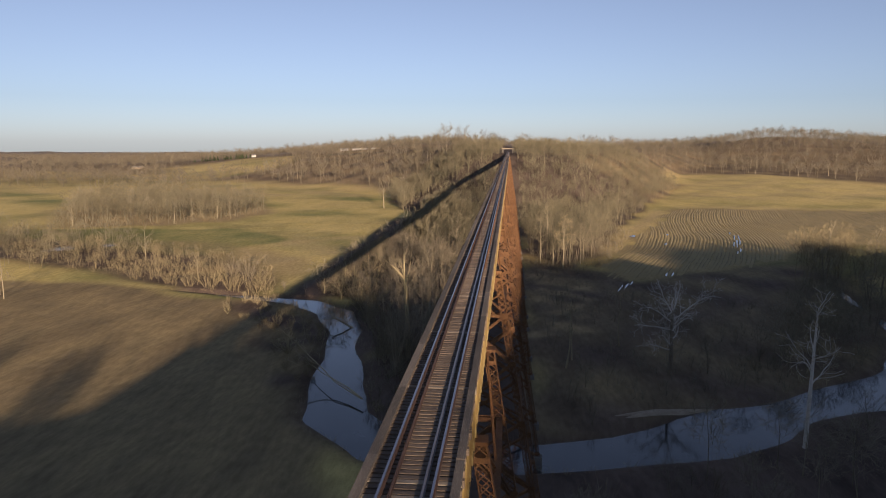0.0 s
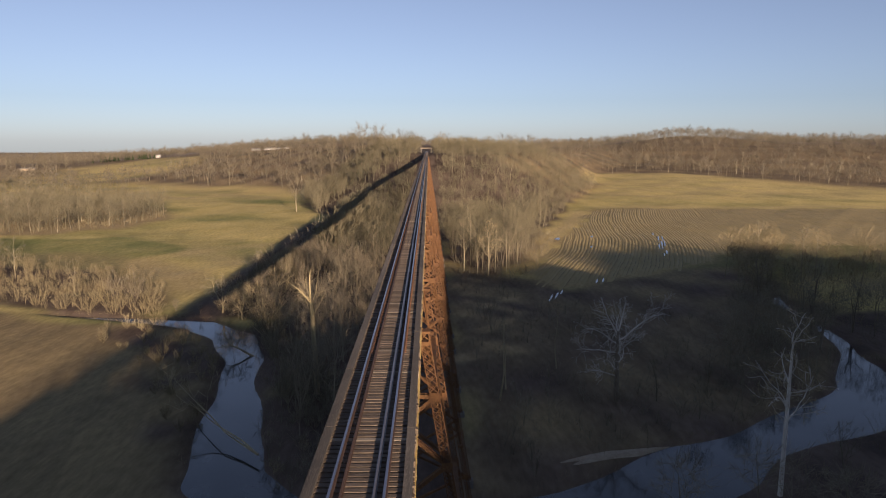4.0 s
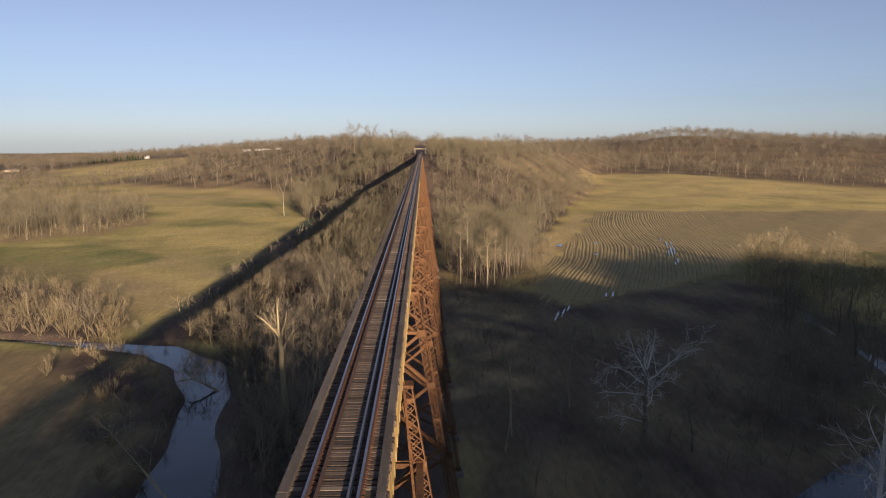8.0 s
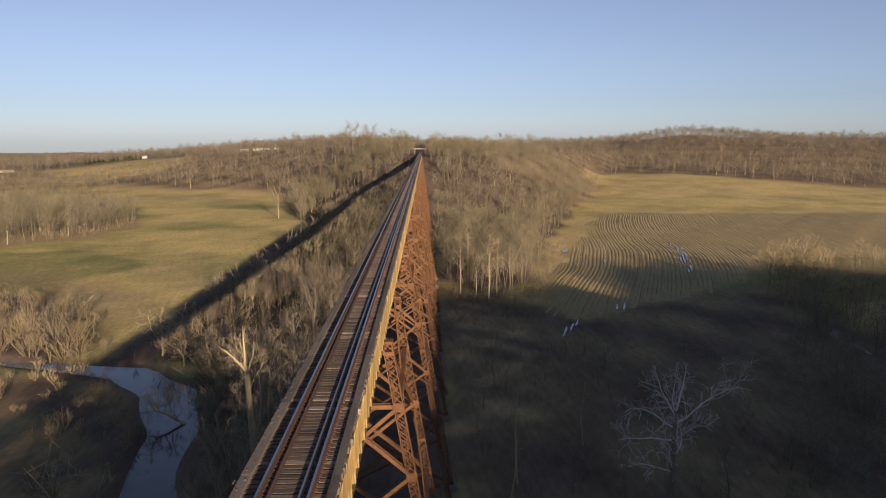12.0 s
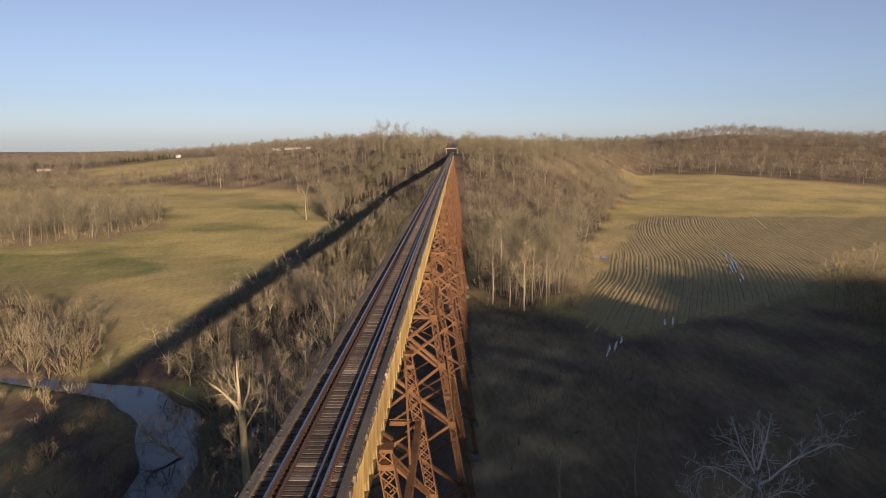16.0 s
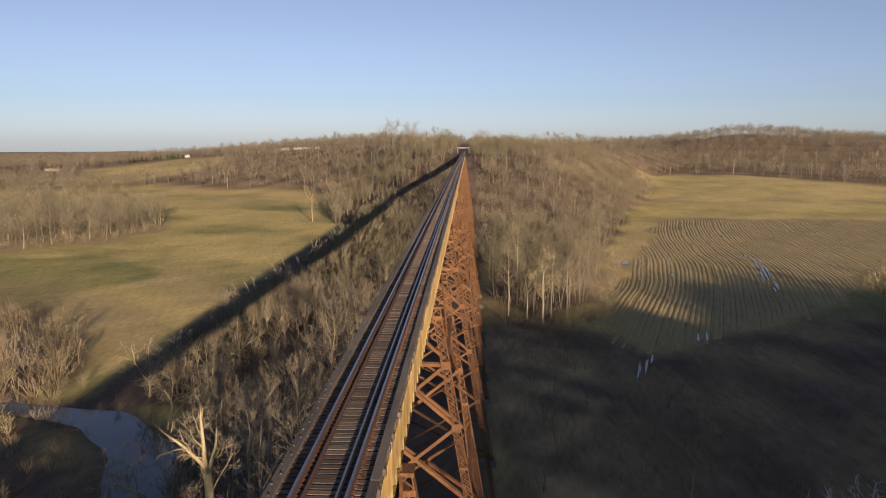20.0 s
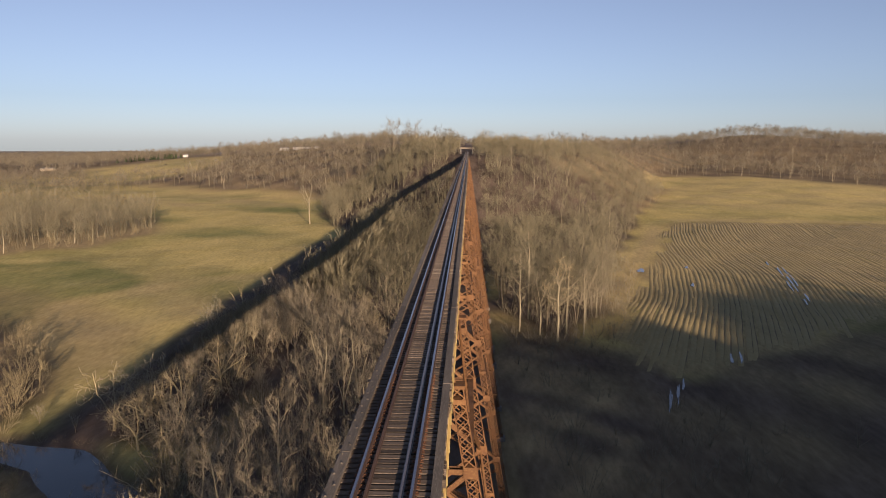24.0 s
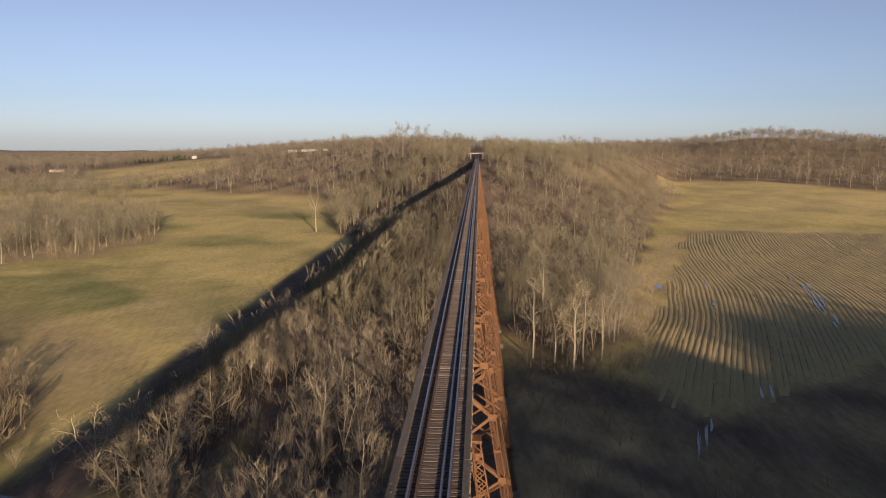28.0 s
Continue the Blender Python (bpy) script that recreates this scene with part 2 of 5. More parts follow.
def big_mesh(name, verts, faces, mat, smooth=False):
    """A mesh from arrays of places and of triangles."""
    m = bpy.data.meshes.new(name)
    m.vertices.add(len(verts))
    m.vertices.foreach_set("co", np.asarray(verts, np.float32).ravel())
    k = faces.shape[1]
    m.loops.add(len(faces) * k)
    m.loops.foreach_set("vertex_index", np.asarray(faces, np.int32).ravel())
    m.polygons.add(len(faces))
    m.polygons.foreach_set("loop_start", np.arange(0, len(faces) * k, k, dtype=np.int32))
    m.polygons.foreach_set("loop_total", np.full(len(faces), k, np.int32))
    if smooth:
        m.polygons.foreach_set("use_smooth", np.ones(len(faces), bool))
    m.materials.append(mat)
    m.update(calc_edges=True)
    return m


# ---- the land ----
RIVER = np.array([(-112, 190), (-98, 187), (-82, 184), (-62, 179), (-49, 166), (-41, 146), (-36.5, 124), (-33, 104), (-29, 88), (-18, 76), (-2, 72),
                  (10, 74.5), (23, 78.5), (36, 84.5), (46, 92), (56, 98.5), (67, 104.5), (79, 111), (91, 123), (100, 140), (106, 158), (110, 180), (113, 205), (121, 225), (150, 240), (230, 236), (330, 200), (480, 160)], float)
RIVER_W = np.interp(np.arange(len(RIVER)), (0, 1, 2, 3, 4, 5, 6, 7, 8, 10, 11, 12, 13, 14, 15, 16, 17, 18, 19, 20, 21, 22, 23, 28), (-6, -2, 0.5, 3.5, 6.0, 4.5, 4.5, 6.5, 8.5, 6.5, 5.5, 7.5, 11.5, 11, 6.0, 7.0, 10.0, 7, 3.5, -1.5, -3.5, -1.0, -8.0, -8.0))


def smooth(t):
    t = np.clip(t, 0, 1)
    return t * t * (3 - 2 * t)


def river_gap(x, y):
    """Distance from the river's middle line as a share of its half width, and in metres from the water's edge."""
    best = np.full(np.shape(x), 1e9)
    for n in range(len(RIVER) - 1):
        a, b = RIVER[n], RIVER[n + 1]
        d = b - a
        t = np.clip(((x - a[0]) * d[0] + (y - a[1]) * d[1]) / (d @ d), 0, 1)
        gap = np.hypot(x - a[0] - t * d[0], y - a[1] - t * d[1]) - (RIVER_W[n] * (1 - t) + RIVER_W[n + 1] * t) / 2
        best = np.minimum(best, gap)
    return best + 1.0 * wob(x, y, 48, 1) + 0.25 * wob(x, y, 24, 2)


def wob(x, y, s, k=0):
    """Smooth uneven value about -1 to 1 with waves about s metres long."""
    return (np.sin(x / s * 6.1 + 1.3 + k) * np.cos(y / s * 5.3 + 0.7 * k) + np.sin((x * 0.6 + y * 0.8) / s * 9.7 + 2.1 + k) * 0.6 + np.cos((x * 0.8 - y * 0.6) / s * 14.9 + k) * 0.35) / 1.6


# the northern slope: its foot, its brow and the height behind the brow, across x
NX = (-3000, -1500, -900, -650, -450, -330, -230, -150, -90, -40, 0, 50, 100, 150, 210, 300, 420, 560, 800, 1500, 3000)
N_FOOT = (1400, 1300, 1050, 950, 850, 740, 680, 640, 560, 440, 405, 420, 500, 620, 780, 880, 730, 610, 500, 400, 300)
N_TOP = (2200, 2000, 1700, 1450, 1250, 1150, 1080, 950, 800, 620, 572, 600, 720, 860, 1050, 1250, 1150, 1060, 950, 900, 900)
N_HIGH = (-14, -10, -4, 8, 23, 32, 37, 40, 41, 40, 39.3, 38, 37, 36, 34, 35, 39, 41, 42, 40, 36)
# the southern slope behind the bridge's near end
# Out of view; its heights are set to cast the valley's shade.
SX = (-3000, -900, -400, -150, -60, 0, 30, 60, 75, 90, 103, 129, 147, 171, 175, 181.5, 191, 204, 211, 250, 271, 297, 350, 500, 900, 3000)
S_FOOT = (-300, -200, -140, -70, -35, -10, -15, -30, -25, -20, -16, -2, 11, 18, 21, 25, 31, 40, 44, 70, 87, 98, 110, 100, 40, 0)
S_TOP = (-600, -420, -240, -165, -120, -72, -95, -175, -170, -165, -158, -134, -109, -109, -106, -102, -94, -85, -79, -50, -32, -20, 0, -10, -90, -150)
S_HIGH = (30.0, 32.0, 35.0, 35.0, 34.0, 33.0, 38.0, 67, 69, 69, 70, 74, 70, 72, 73, 67.5, 68.5, 73, 73, 64.5, 61, 52, 42.0, 40.0, 40.0, 40.0)


def land(x, y):
    x, y = np.asarray(x, float), np.asarray(y, float)
    foot, top, high = np.interp(x, NX, N_FOOT), np.interp(x, NX, N_TOP), np.interp(x, NX, N_HIGH)
    z = high * smooth((y - foot) / (top - foot))
    rise = np.interp(x, (90, 180, 300, 600), (0, 5, 12, 6)) * smooth((y - 480) / 480)
    rise = rise * smooth((y - 480) / 300)
    z = np.maximum(z, rise + 0.25 * z)
    far = smooth((y - 900) / 500)
    z = z + far * (7 * wob(x, y, 900) + 3 * wob(x, y, 310, 2))
    z = z + 19 * np.exp(-(((x - 500) / 150) ** 2 + ((y - 1330) / 200) ** 2)) + 9 * np.exp(-(((x - 1000) / 260) ** 2 + ((y - 1500) / 300) ** 2))
    z = z - 26 * np.clip((np.hypot(x, y) - 1700) / 2900, 0, 1) ** 1.4
    z = z + 20 * np.exp(-(((x + 420) / 420) ** 2 + ((y - 2200) / 350) ** 2))
    foot, top, high = np.interp(x, SX, S_FOOT), np.interp(x, SX, S_TOP), np.interp(x, SX, S_HIGH)
    z = z + high * smooth((foot - y) / (foot - top))
    z = z + 0.45 * wob(x, y, 130) + 0.15 * wob(x, y, 37, 1)
    near = (np.abs(x) < 700) & (y > -100) & (y < 700)
    gap = np.where(near, river_gap(np.where(near, x, 0), np.where(near, y, 0)), 99.0)
    bank = smooth(gap / 5.0)
    z = np.where(gap < 6, z * bank + (1 - bank) * (-1.5 - 1.0 * smooth(-gap / 3)), z)
    # the railway formation at both ends
    bed = smooth((y - 560) / 14) + smooth((-64 - y) / 10)
    keep = np.clip(bed, 0, 1) * (1 - smooth((np.abs(x) - 4.5) / 9))
    return z * (1 - keep) + 39.3 * keep


def axis(spans):
    out = []
    for a, b, step in spans:
        out += list(np.arange(a, b, step))
    return np.array(out + [spans[-1][1]], float)


GX = axis([(-4600, -1400, 200), (-1400, -500, 30), (-500, -230, 9), (-230, -130, 4), (-130, -72, 2.5), (-72, 112, 1.5), (112, 190, 2.5), (190, 330, 6), (330, 900, 15), (900, 1500, 40), (1500, 4600, 200)])
GY = axis([(-4600, -500, 200), (-500, -80, 14), (-80, 50, 5), (50, 215, 1.5), (215, 380, 2.5), (380, 640, 4.5), (640, 1100, 8), (1100, 1800, 20), (1800, 4600, 140)])
gx, gy = np.meshgrid(GX, GY)
gz = land(gx, gy)
# beyond the built trees the woods themselves form an uneven canopy
canopy = smooth((np.hypot(gx, gy) - 1450) / 150)
gz = gz + canopy * (3 + 2 * wob(gx, gy, 120, 3) + 1 * wob(gx, gy, 47, 5))
nx_, ny_ = len(GX), len(GY)
idx = np.arange(nx_ * ny_).reshape(ny_, nx_)
quads = np.stack([idx[:-1, :-1], idx[:-1, 1:], idx[1:, 1:], idx[1:, :-1]], -1).reshape(-1, 4)
ground_mesh = big_mesh("ground", np.stack([gx, gy, gz], -1).reshape(-1, 3), quads, M_GROUND, True)


def inside(poly, x, y):
    """Which places lie in a polygon."""
    hit = np.zeros(np.shape(x), bool)
    n = len(poly)
    for i in range(n):
        (x0, y0), (x1, y1) = poly[i], poly[(i + 1) % n]
        if y0 != y1:
            hit ^= ((y0 > y) != (y1 > y)) & (x < (x1 - x0) * (y - y0) / (y1 - y0) + x0)
    return hit


W_LEFT = [(-8, 112), (-22, 106), (-27, 140), (-34, 158), (-38, 178), (-39, 192), (-40, 212), (-45, 232), (-50, 258), (-51, 300), (-51, 340), (-51, 380), (-54, 420), (-74, 466), (-100, 560), (-110, 640), (-5, 640), (-7, 300)]
W_RIGHT = [(12, 275), (20, 258), (31, 246), (42, 282), (56, 330), (66, 380), (92, 462), (112, 540), (150, 640), (190, 760), (6, 760), (7, 420)]
W_CLUMP = [(-258, 352), (-206, 360), (-174, 396), (-168, 442), (-190, 500), (-236, 556), (-330, 590), (-345, 500), (-300, 420)]
W_BANK = [(-77, 186), (-88, 187), (-110, 192), (-130, 202), (-146, 211), (-190, 230), (-330, 286), (-330, 330), (-200, 286), (-140, 262), (-108, 244), (-92, 226), (-80, 208)]
W_RIVER_R = [(112, 216), (119, 246), (150, 274), (215, 284), (235, 244), (200, 190), (140, 170), (112, 178)]
F_HILL = [(-566, 1085), (-490, 900), (-410, 845), (-340, 880), (-312, 960), (-345, 1080), (-405, 1185), (-470, 1190)]
F_STUB = [(40, 248), (52, 290), (66, 335), (84, 375), (112, 470), (126, 508), (360, 500), (420, 330), (190, 322), (150, 322), (128, 280), (80, 242), (44, 222)]
F_BROWN = [(-28, 62), (-38, 130), (-52, 172), (-90, 180), (-150, 196), (-230, 205), (-300, 190), (-300, -60), (-14, -60), (-16, 50)]
F_WHEAT = [(60, 130), (78, 200), (98, 246), (114, 282), (134, 322), (180, 336), (300, 330), (420, 335), (420, 240), (140, 245), (112, 200), (90, 160)]


def blur(mask, rounds=2):
    m = mask.astype(float)
    for _ in range(rounds):
        p = np.pad(m, 1, mode="edge")
        m = (p[1:-1, 1:-1] * 2 + p[:-2, 1:-1] + p[2:, 1:-1] + p[1:-1, :-2] + p[1:-1, 2:]) / 6
    return m


jx, jy = gx + 5 * wob(gx, gy, 60), gy + 5 * wob(gx, gy, 60, 4)
slope_n = np.interp(gx, NX, N_FOOT)
woods = inside(W_LEFT, jx, jy) | inside(W_RIGHT, jx, jy) | inside(W_CLUMP, jx, jy) | inside(W_BANK, jx, jy)
woods |= (jy > slope_n + np.interp(gx, (-400, -150, 0, 200, 300), (60, 50, 0, 112, -14)) + 24 * wob(gx, gy, 190, 3) * (gx < -90)) & ~inside(F_HILL, gx, gy)
woods |= (gy < np.interp(gx, SX, S_FOOT) + 10) | (np.hypot(gx, gy) > 1500)
near_water = (np.abs(gx) < 600) & (gy > 20) & (gy < 400)
bank_gap = np.where(near_water, river_gap(gx, gy), 99)
woods |= bank_gap < 4
woods |= inside([(-30, 76), (-14, 66), (-5, 62), (-5, 128), (-26, 130)], jx, jy)
woods |= inside([(-36, 128), (-26, 126), (-24, 165), (-36, 190), (-46, 176)], jx, jy)
# Litter along the trestle's shadow band, widening the shadow by ground colour.
woods |= inside([(-40, 184), (-70, 184), (-72, 300), (-72, 425), (-40, 425)], gx + 0.3 * (jx - gx), gy)
woods |= inside([(-82, 178), (-68, 176), (-58, 166), (-51, 156), (-45, 142), (-40, 124), (-36, 104), (-48, 104), (-56, 128), (-66, 146), (-86, 162)], jx, jy) & (wob(gx, gy, 26, 5) > 0.0)
# Litter under the deck, painting the dark ground beneath it.
woods |= (np.abs(gx) < 8) & (gy > 50) & (gy < 420)
woods |= inside([(106, 130), (110, 180), (150, 190), (240, 190), (260, 130)], jx, jy) 
# Litter beside the shadow band, so its ground looks dark even when lit.
woods |= inside([(-44, 190), (-60, 192), (-62, 240), (-62, 300), (-62, 380), (-64, 430), (-30, 430), (-30, 240)], jx, jy)
woods |= inside([(8, -20), (8, 68), (42, 84), (60, 94), (75, 102), (98, 140), (190, 160), (220, 40), (100, -20)], jx, jy)
cover = np.zeros((ny_, nx_, 4), np.float32)
cover[..., 0] = blur(np.clip(0.3 + 0.65 * wob(gx, gy, 150, 6) * np.where(gx > 30, 0.35, 1), 0, 1) * np.where((gx > 20) & (gy < 330), 0.0, 1.0) + 0.7 * inside([(-250, 250), (-128, 262), (-108, 310), (-150, 350), (-260, 340)], jx, jy), 3)
wa = ground_mesh.attributes.new("wheat", "FLOAT", "POINT")
wa.data.foreach_set("value", (0.75 * blur(inside(F_WHEAT, jx, jy), 8)).astype(np.float32).ravel())
cover[..., 1] = blur(inside(F_STUB, jx, jy)) * 0.95
# Dark litter laid over the shaded valley floor, deepening its shade by colour.
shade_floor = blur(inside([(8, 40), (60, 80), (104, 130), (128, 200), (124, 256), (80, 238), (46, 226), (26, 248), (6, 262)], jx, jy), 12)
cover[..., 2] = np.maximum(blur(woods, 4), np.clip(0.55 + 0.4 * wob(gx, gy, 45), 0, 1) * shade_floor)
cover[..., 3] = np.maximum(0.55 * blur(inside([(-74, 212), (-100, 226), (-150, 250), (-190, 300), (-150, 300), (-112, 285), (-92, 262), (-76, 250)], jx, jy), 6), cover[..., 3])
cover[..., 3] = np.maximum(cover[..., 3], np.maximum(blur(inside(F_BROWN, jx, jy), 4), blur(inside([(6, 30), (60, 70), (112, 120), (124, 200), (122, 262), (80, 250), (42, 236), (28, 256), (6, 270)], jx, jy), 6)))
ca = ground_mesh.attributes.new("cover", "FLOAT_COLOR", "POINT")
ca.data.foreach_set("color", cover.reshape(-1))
fa = ground_mesh.attributes.new("furrow", "FLOAT", "POINT")
ROW_Y = (180, 200, 250, 283, 307, 344, 379, 417, 455, 491, 530)
ROW_X = (-25.5, -18.2, 0, 12, 20, 29.5, 35, 41, 50.5, 61, 73)
furrow = gx - np.interp(gy, ROW_Y, ROW_X)
fa.data.foreach_set("value", furrow.astype(np.float32).ravel())
path_y = 516 + 6 * wob(gx, gy, 140, 2)
pale = 0.8 * np.exp(-(((gy - path_y) / 5) ** 2)) * smooth((gx - 118) / 20)
edge = np.interp(gy, (250, 290, 345, 400, 470, 540), (36, 48, 64, 84, 106, 122))
pale = np.maximum(pale, 0.75 * np.exp(-(((gx - edge) / 6.5) ** 2)) * smooth((gy - 262) / 25) * smooth((520 - gy) / 60))
pale = np.maximum(pale, 0.7 * inside([(11, 140), (26, 150), (30, 205), (24, 238), (12, 250)], jx, jy) * np.clip(wob(gx, gy, 18, 3) + 0.3, 0, 1))
pale = np.maximum(pale, 0.6 * inside([(-125, 215), (-78, 225), (-72, 330), (-110, 330)], jx, jy) * (0.5 + 0.5 * wob(gx, gy, 50, 3)))
# Pale cover paints the grove's floor as sunlit.
pale = np.maximum(pale, 0.75 * blur(inside(W_CLUMP, jx, jy), 3))
# The same pale tone over the slopes' litter, for a floor in sun.
pale = np.maximum(pale, 0.55 * smooth((gy - 560) / 60) * (np.hypot(gx, gy) < 1500) * np.clip(0.55 + 0.6 * wob(gx, gy, 70, 7), 0, 1) * (np.abs(gx) > 16))
cn = ground_mesh.attributes.new("canopy", "FLOAT", "POINT")
cn.data.foreach_set("value", canopy.astype(np.float32).ravel())
pa = ground_mesh.attributes.new("grass_and_sunlit_floor", "FLOAT", "POINT")
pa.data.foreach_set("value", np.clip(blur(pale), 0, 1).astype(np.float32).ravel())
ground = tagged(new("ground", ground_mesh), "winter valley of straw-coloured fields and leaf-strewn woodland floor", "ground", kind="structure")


def ribbon(points, widths, z, name):
    s_v, s_f = [], []
    pts = [Vector((*p, 0)) for p in points]
    for n, p in enumerate(pts):
        d = (pts[min(n + 1, len(pts) - 1)] - pts[max(n - 1, 0)]).normalized()
        side = Vector((-d.y, d.x, 0)) * (widths[n] / 2 + 3.2)
        s_v += [(p + side)[:2] + (z,), (p - side)[:2] + (z,)]
        if n:
            k = 2 * n
            s_f.append((k - 2, k - 1, k + 1, k))
    m = bpy.data.meshes.new(name)
    m.from_pydata(s_v, [], s_f)
    m.materials.append(M_WATER)
    m.update()
    return new(name, m)


tagged(ribbon(RIVER, RIVER_W, -0.95, "river"), "slow grey-blue river bending under the trestle", "river", kind="structure")


# ---- the trestle ----
RAIL_Z, TIE_TOP, G_TOP, G_BOT = 40.0, 39.785, 39.535, 37.45
Y0, Y1 = -68.0, 574.0
TOWER_Y0, PERIOD, TOWER_LEN = -6.0, 38.55, 13.0
BATTER, LEG_TOP_X = 0.166, 1.62
LEVELS = (37.4, 33.0, 28.2, 22.2, 15.4, 8.0, 0.6)


def leg_x(z):
    return LEG_TOP_X + (37.4 - z) * BATTER


LEG_W, LEG_D = 0.62, 0.56


def laced_leg(side, y, z0, root, y0=0.0):
    """One leaning box leg: two side plates, zigzag lacing between them, and batten plates."""
    a, b = Vector((side * leg_x(z0), y, z0)), Vector((side * leg_x(37.4), y, 37.4))
    leg = None
    for e in (-1, 1):
        off = Vector((e * LEG_W / 2, 0, 0))
        plate = Shape().bar(a + off, b + off, 0.05, LEG_D)
        if leg is None:
            leg = part("leg", plate, M_RUST, root, "leaning box leg of rusted plates")
        else:
            part("plate", plate, M_RUST, leg)
    n = int((37.4 - z0) / 0.58)
    for k in (-1, 1):
        lace = Shape()
        for i in range(n):
            p, q = a.lerp(b, i / n), a.lerp(b, (i + 1) / n)
            off = Vector((0, k * LEG_D / 2, 0))
            for s in ((-1, 1) if y0 < 120 else (1 if i % 2 else -1,)):
                lace.bar(p + off + Vector((-s * LEG_W / 2, 0, s * 0.004)), q + off + Vector((s * LEG_W / 2, 0, s * 0.004)), 0.06, 0.018)
        tagged(part("lacing", lace, M_RUST, leg), kind="stuff")
    for z in (36.6, 25.0, 12.0, z0 + 0.4):
        if z > z0:
            x = side * leg_x(z)
            part("batten", Shape().box(x - 0.35, x + 0.35, y - 0.31, y + 0.31, z - 0.12, z + 0.12), M_RUST, leg)


def tower(y0, ground_z):
    """A braced steel tower of four leaning legs; its base is at the origin of y."""
    root = new("trestle_tower")
    levels = [z for z in LEVELS if z > ground_z + 2.0]
    base = max(ground_z + 0.6, 0.6)
    levels.append(base)
    for y in (0, TOWER_LEN):
        for side in (-1, 1):
            laced_leg(side, y, base, root, y0)
            part("cap_plate", Shape().box(side * 1.62 - 0.42, side * 1.62 + 0.42, y - 0.4, y + 0.4, 37.28, 37.44), M_RUST, root)
            part("footing", Shape().box(side * leg_x(base) - 0.65, side * leg_x(base) + 0.65, y - 0.65, y + 0.65, base - 2.0, base), M_CONCRETE, root, "pale concrete footing block")
    for i, z in enumerate(levels[1:-1]):
        for y in (0, TOWER_LEN):
            for side in (-1, 1):
                x = side * leg_x(z)
                part("gusset", Shape().box(x - 0.36, x + 0.36, y - 0.30, y + 0.30, z - 0.30, z + 0.30), M_RUST, root)
        for side in (-1, 1):
            s = Shape()
            x = side * leg_x(z)
            for k in (-0.24, 0.24):
                s.bar((x, 0.3, z + k), (x, TOWER_LEN - 0.3, z + k), 0.36, 0.05, (1, 0, 0))
            for j in range(20):
                ya, yb = 0.3 + (TOWER_LEN - 0.6) * j / 20, 0.3 + (TOWER_LEN - 0.6) * (j + 1) / 20
                k = 0.22 if j % 2 else -0.22
                s.bar((x + 0.17 * side, ya, z - k), (x + 0.17 * side, yb, z + k), 0.012, 0.06)
            if i % 2 == 0:
                part("longitudinal_strut", s, M_RUST, root)
    for (za, zb) in zip(levels[:-1], levels[1:]):
        for y in (0, TOWER_LEN):
            if za < 37:
                for s in (-1, 1):
                    d = Shape()
                    for k in (-0.16, 0.16):
                        d.bar((s * leg_x(za), y + k, za), (-s * leg_x(zb), y + k, zb), 0.26, 0.07, (0, 0, 1))
                    d.bar((s * leg_x(za), y, za + 0.1), (-s * leg_x(zb), y, zb + 0.1), 0.03, 0.3, (0, 0, 1))
                    part("cross_brace", d, M_RUST, root)
                cx, cz = 0.0, zb + (za - zb) * leg_x(zb) / (leg_x(za) + leg_x(zb))
                part("crossing_plate", Shape().box(-0.26, 0.26, y - 0.21, y + 0.21, cz - 0.24, cz + 0.24), M_RUST, root)
            else:
                part("cross_strut", Shape().box(-leg_x(zb), leg_x(zb), y - 0.2, y - 0.14, zb - 0.14, zb + 0.14).box(-leg_x(zb), leg_x(zb), y + 0.14, y + 0.2, zb - 0.14, zb + 0.14), M_RUST, root)
    for (za, zb) in zip(levels[:-1:2], levels[2::2]):
        if za - zb > 3:
            for side in (-1, 1):
                for s in (0, 1):
                    ya, yb = (0, TOWER_LEN) if s else (TOWER_LEN, 0)
                    d = Shape()
                    p, q = Vector((side * (leg_x(za) - 0.1), ya, za)), Vector((side * (leg_x(zb) - 0.1), yb, zb))
                    d.bar(p + Vector((0, 0, 0.15)), q + Vector((0, 0, 0.15)), 0.12, 0.09)
                    d.bar(p - Vector((0, 0, 0.15)), q - Vector((0, 0, 0.15)), 0.12, 0.09)
                    n = 26
                    for j in range(n):
                        k = 0.15 if j % 2 else -0.15
                        d.bar(p.lerp(q, j / n) + Vector((0, 0, k)), p.lerp(q, (j + 1) / n) - Vector((0, 0, k)), 0.012, 0.05)
                    part("longitudinal_brace", d, M_RUST, root)
    root.location = (0, y0, 0)
    return tagged(root, "rust-brown steel trestle tower with laced leaning legs", "bridge tower", "towers of the trestle")


tower_ys, first = [], None
y = TOWER_Y0
while y + TOWER_LEN < 552:
    tower_ys.append(y)
    y += PERIOD
for y in [TOWER_Y0 - PERIOD] + tower_ys:
    g = float(min(land(np.array([x]), np.array([y + o]))[0] for x in (-6, 6) for o in (0, TOWER_LEN)))
    if g > 1.0 or first is None:
        made = tower(y, max(g, 0.0))
        if g <= 1.0:
            first = made
    else:
        copy_thing(first, pose(0, y, 0))

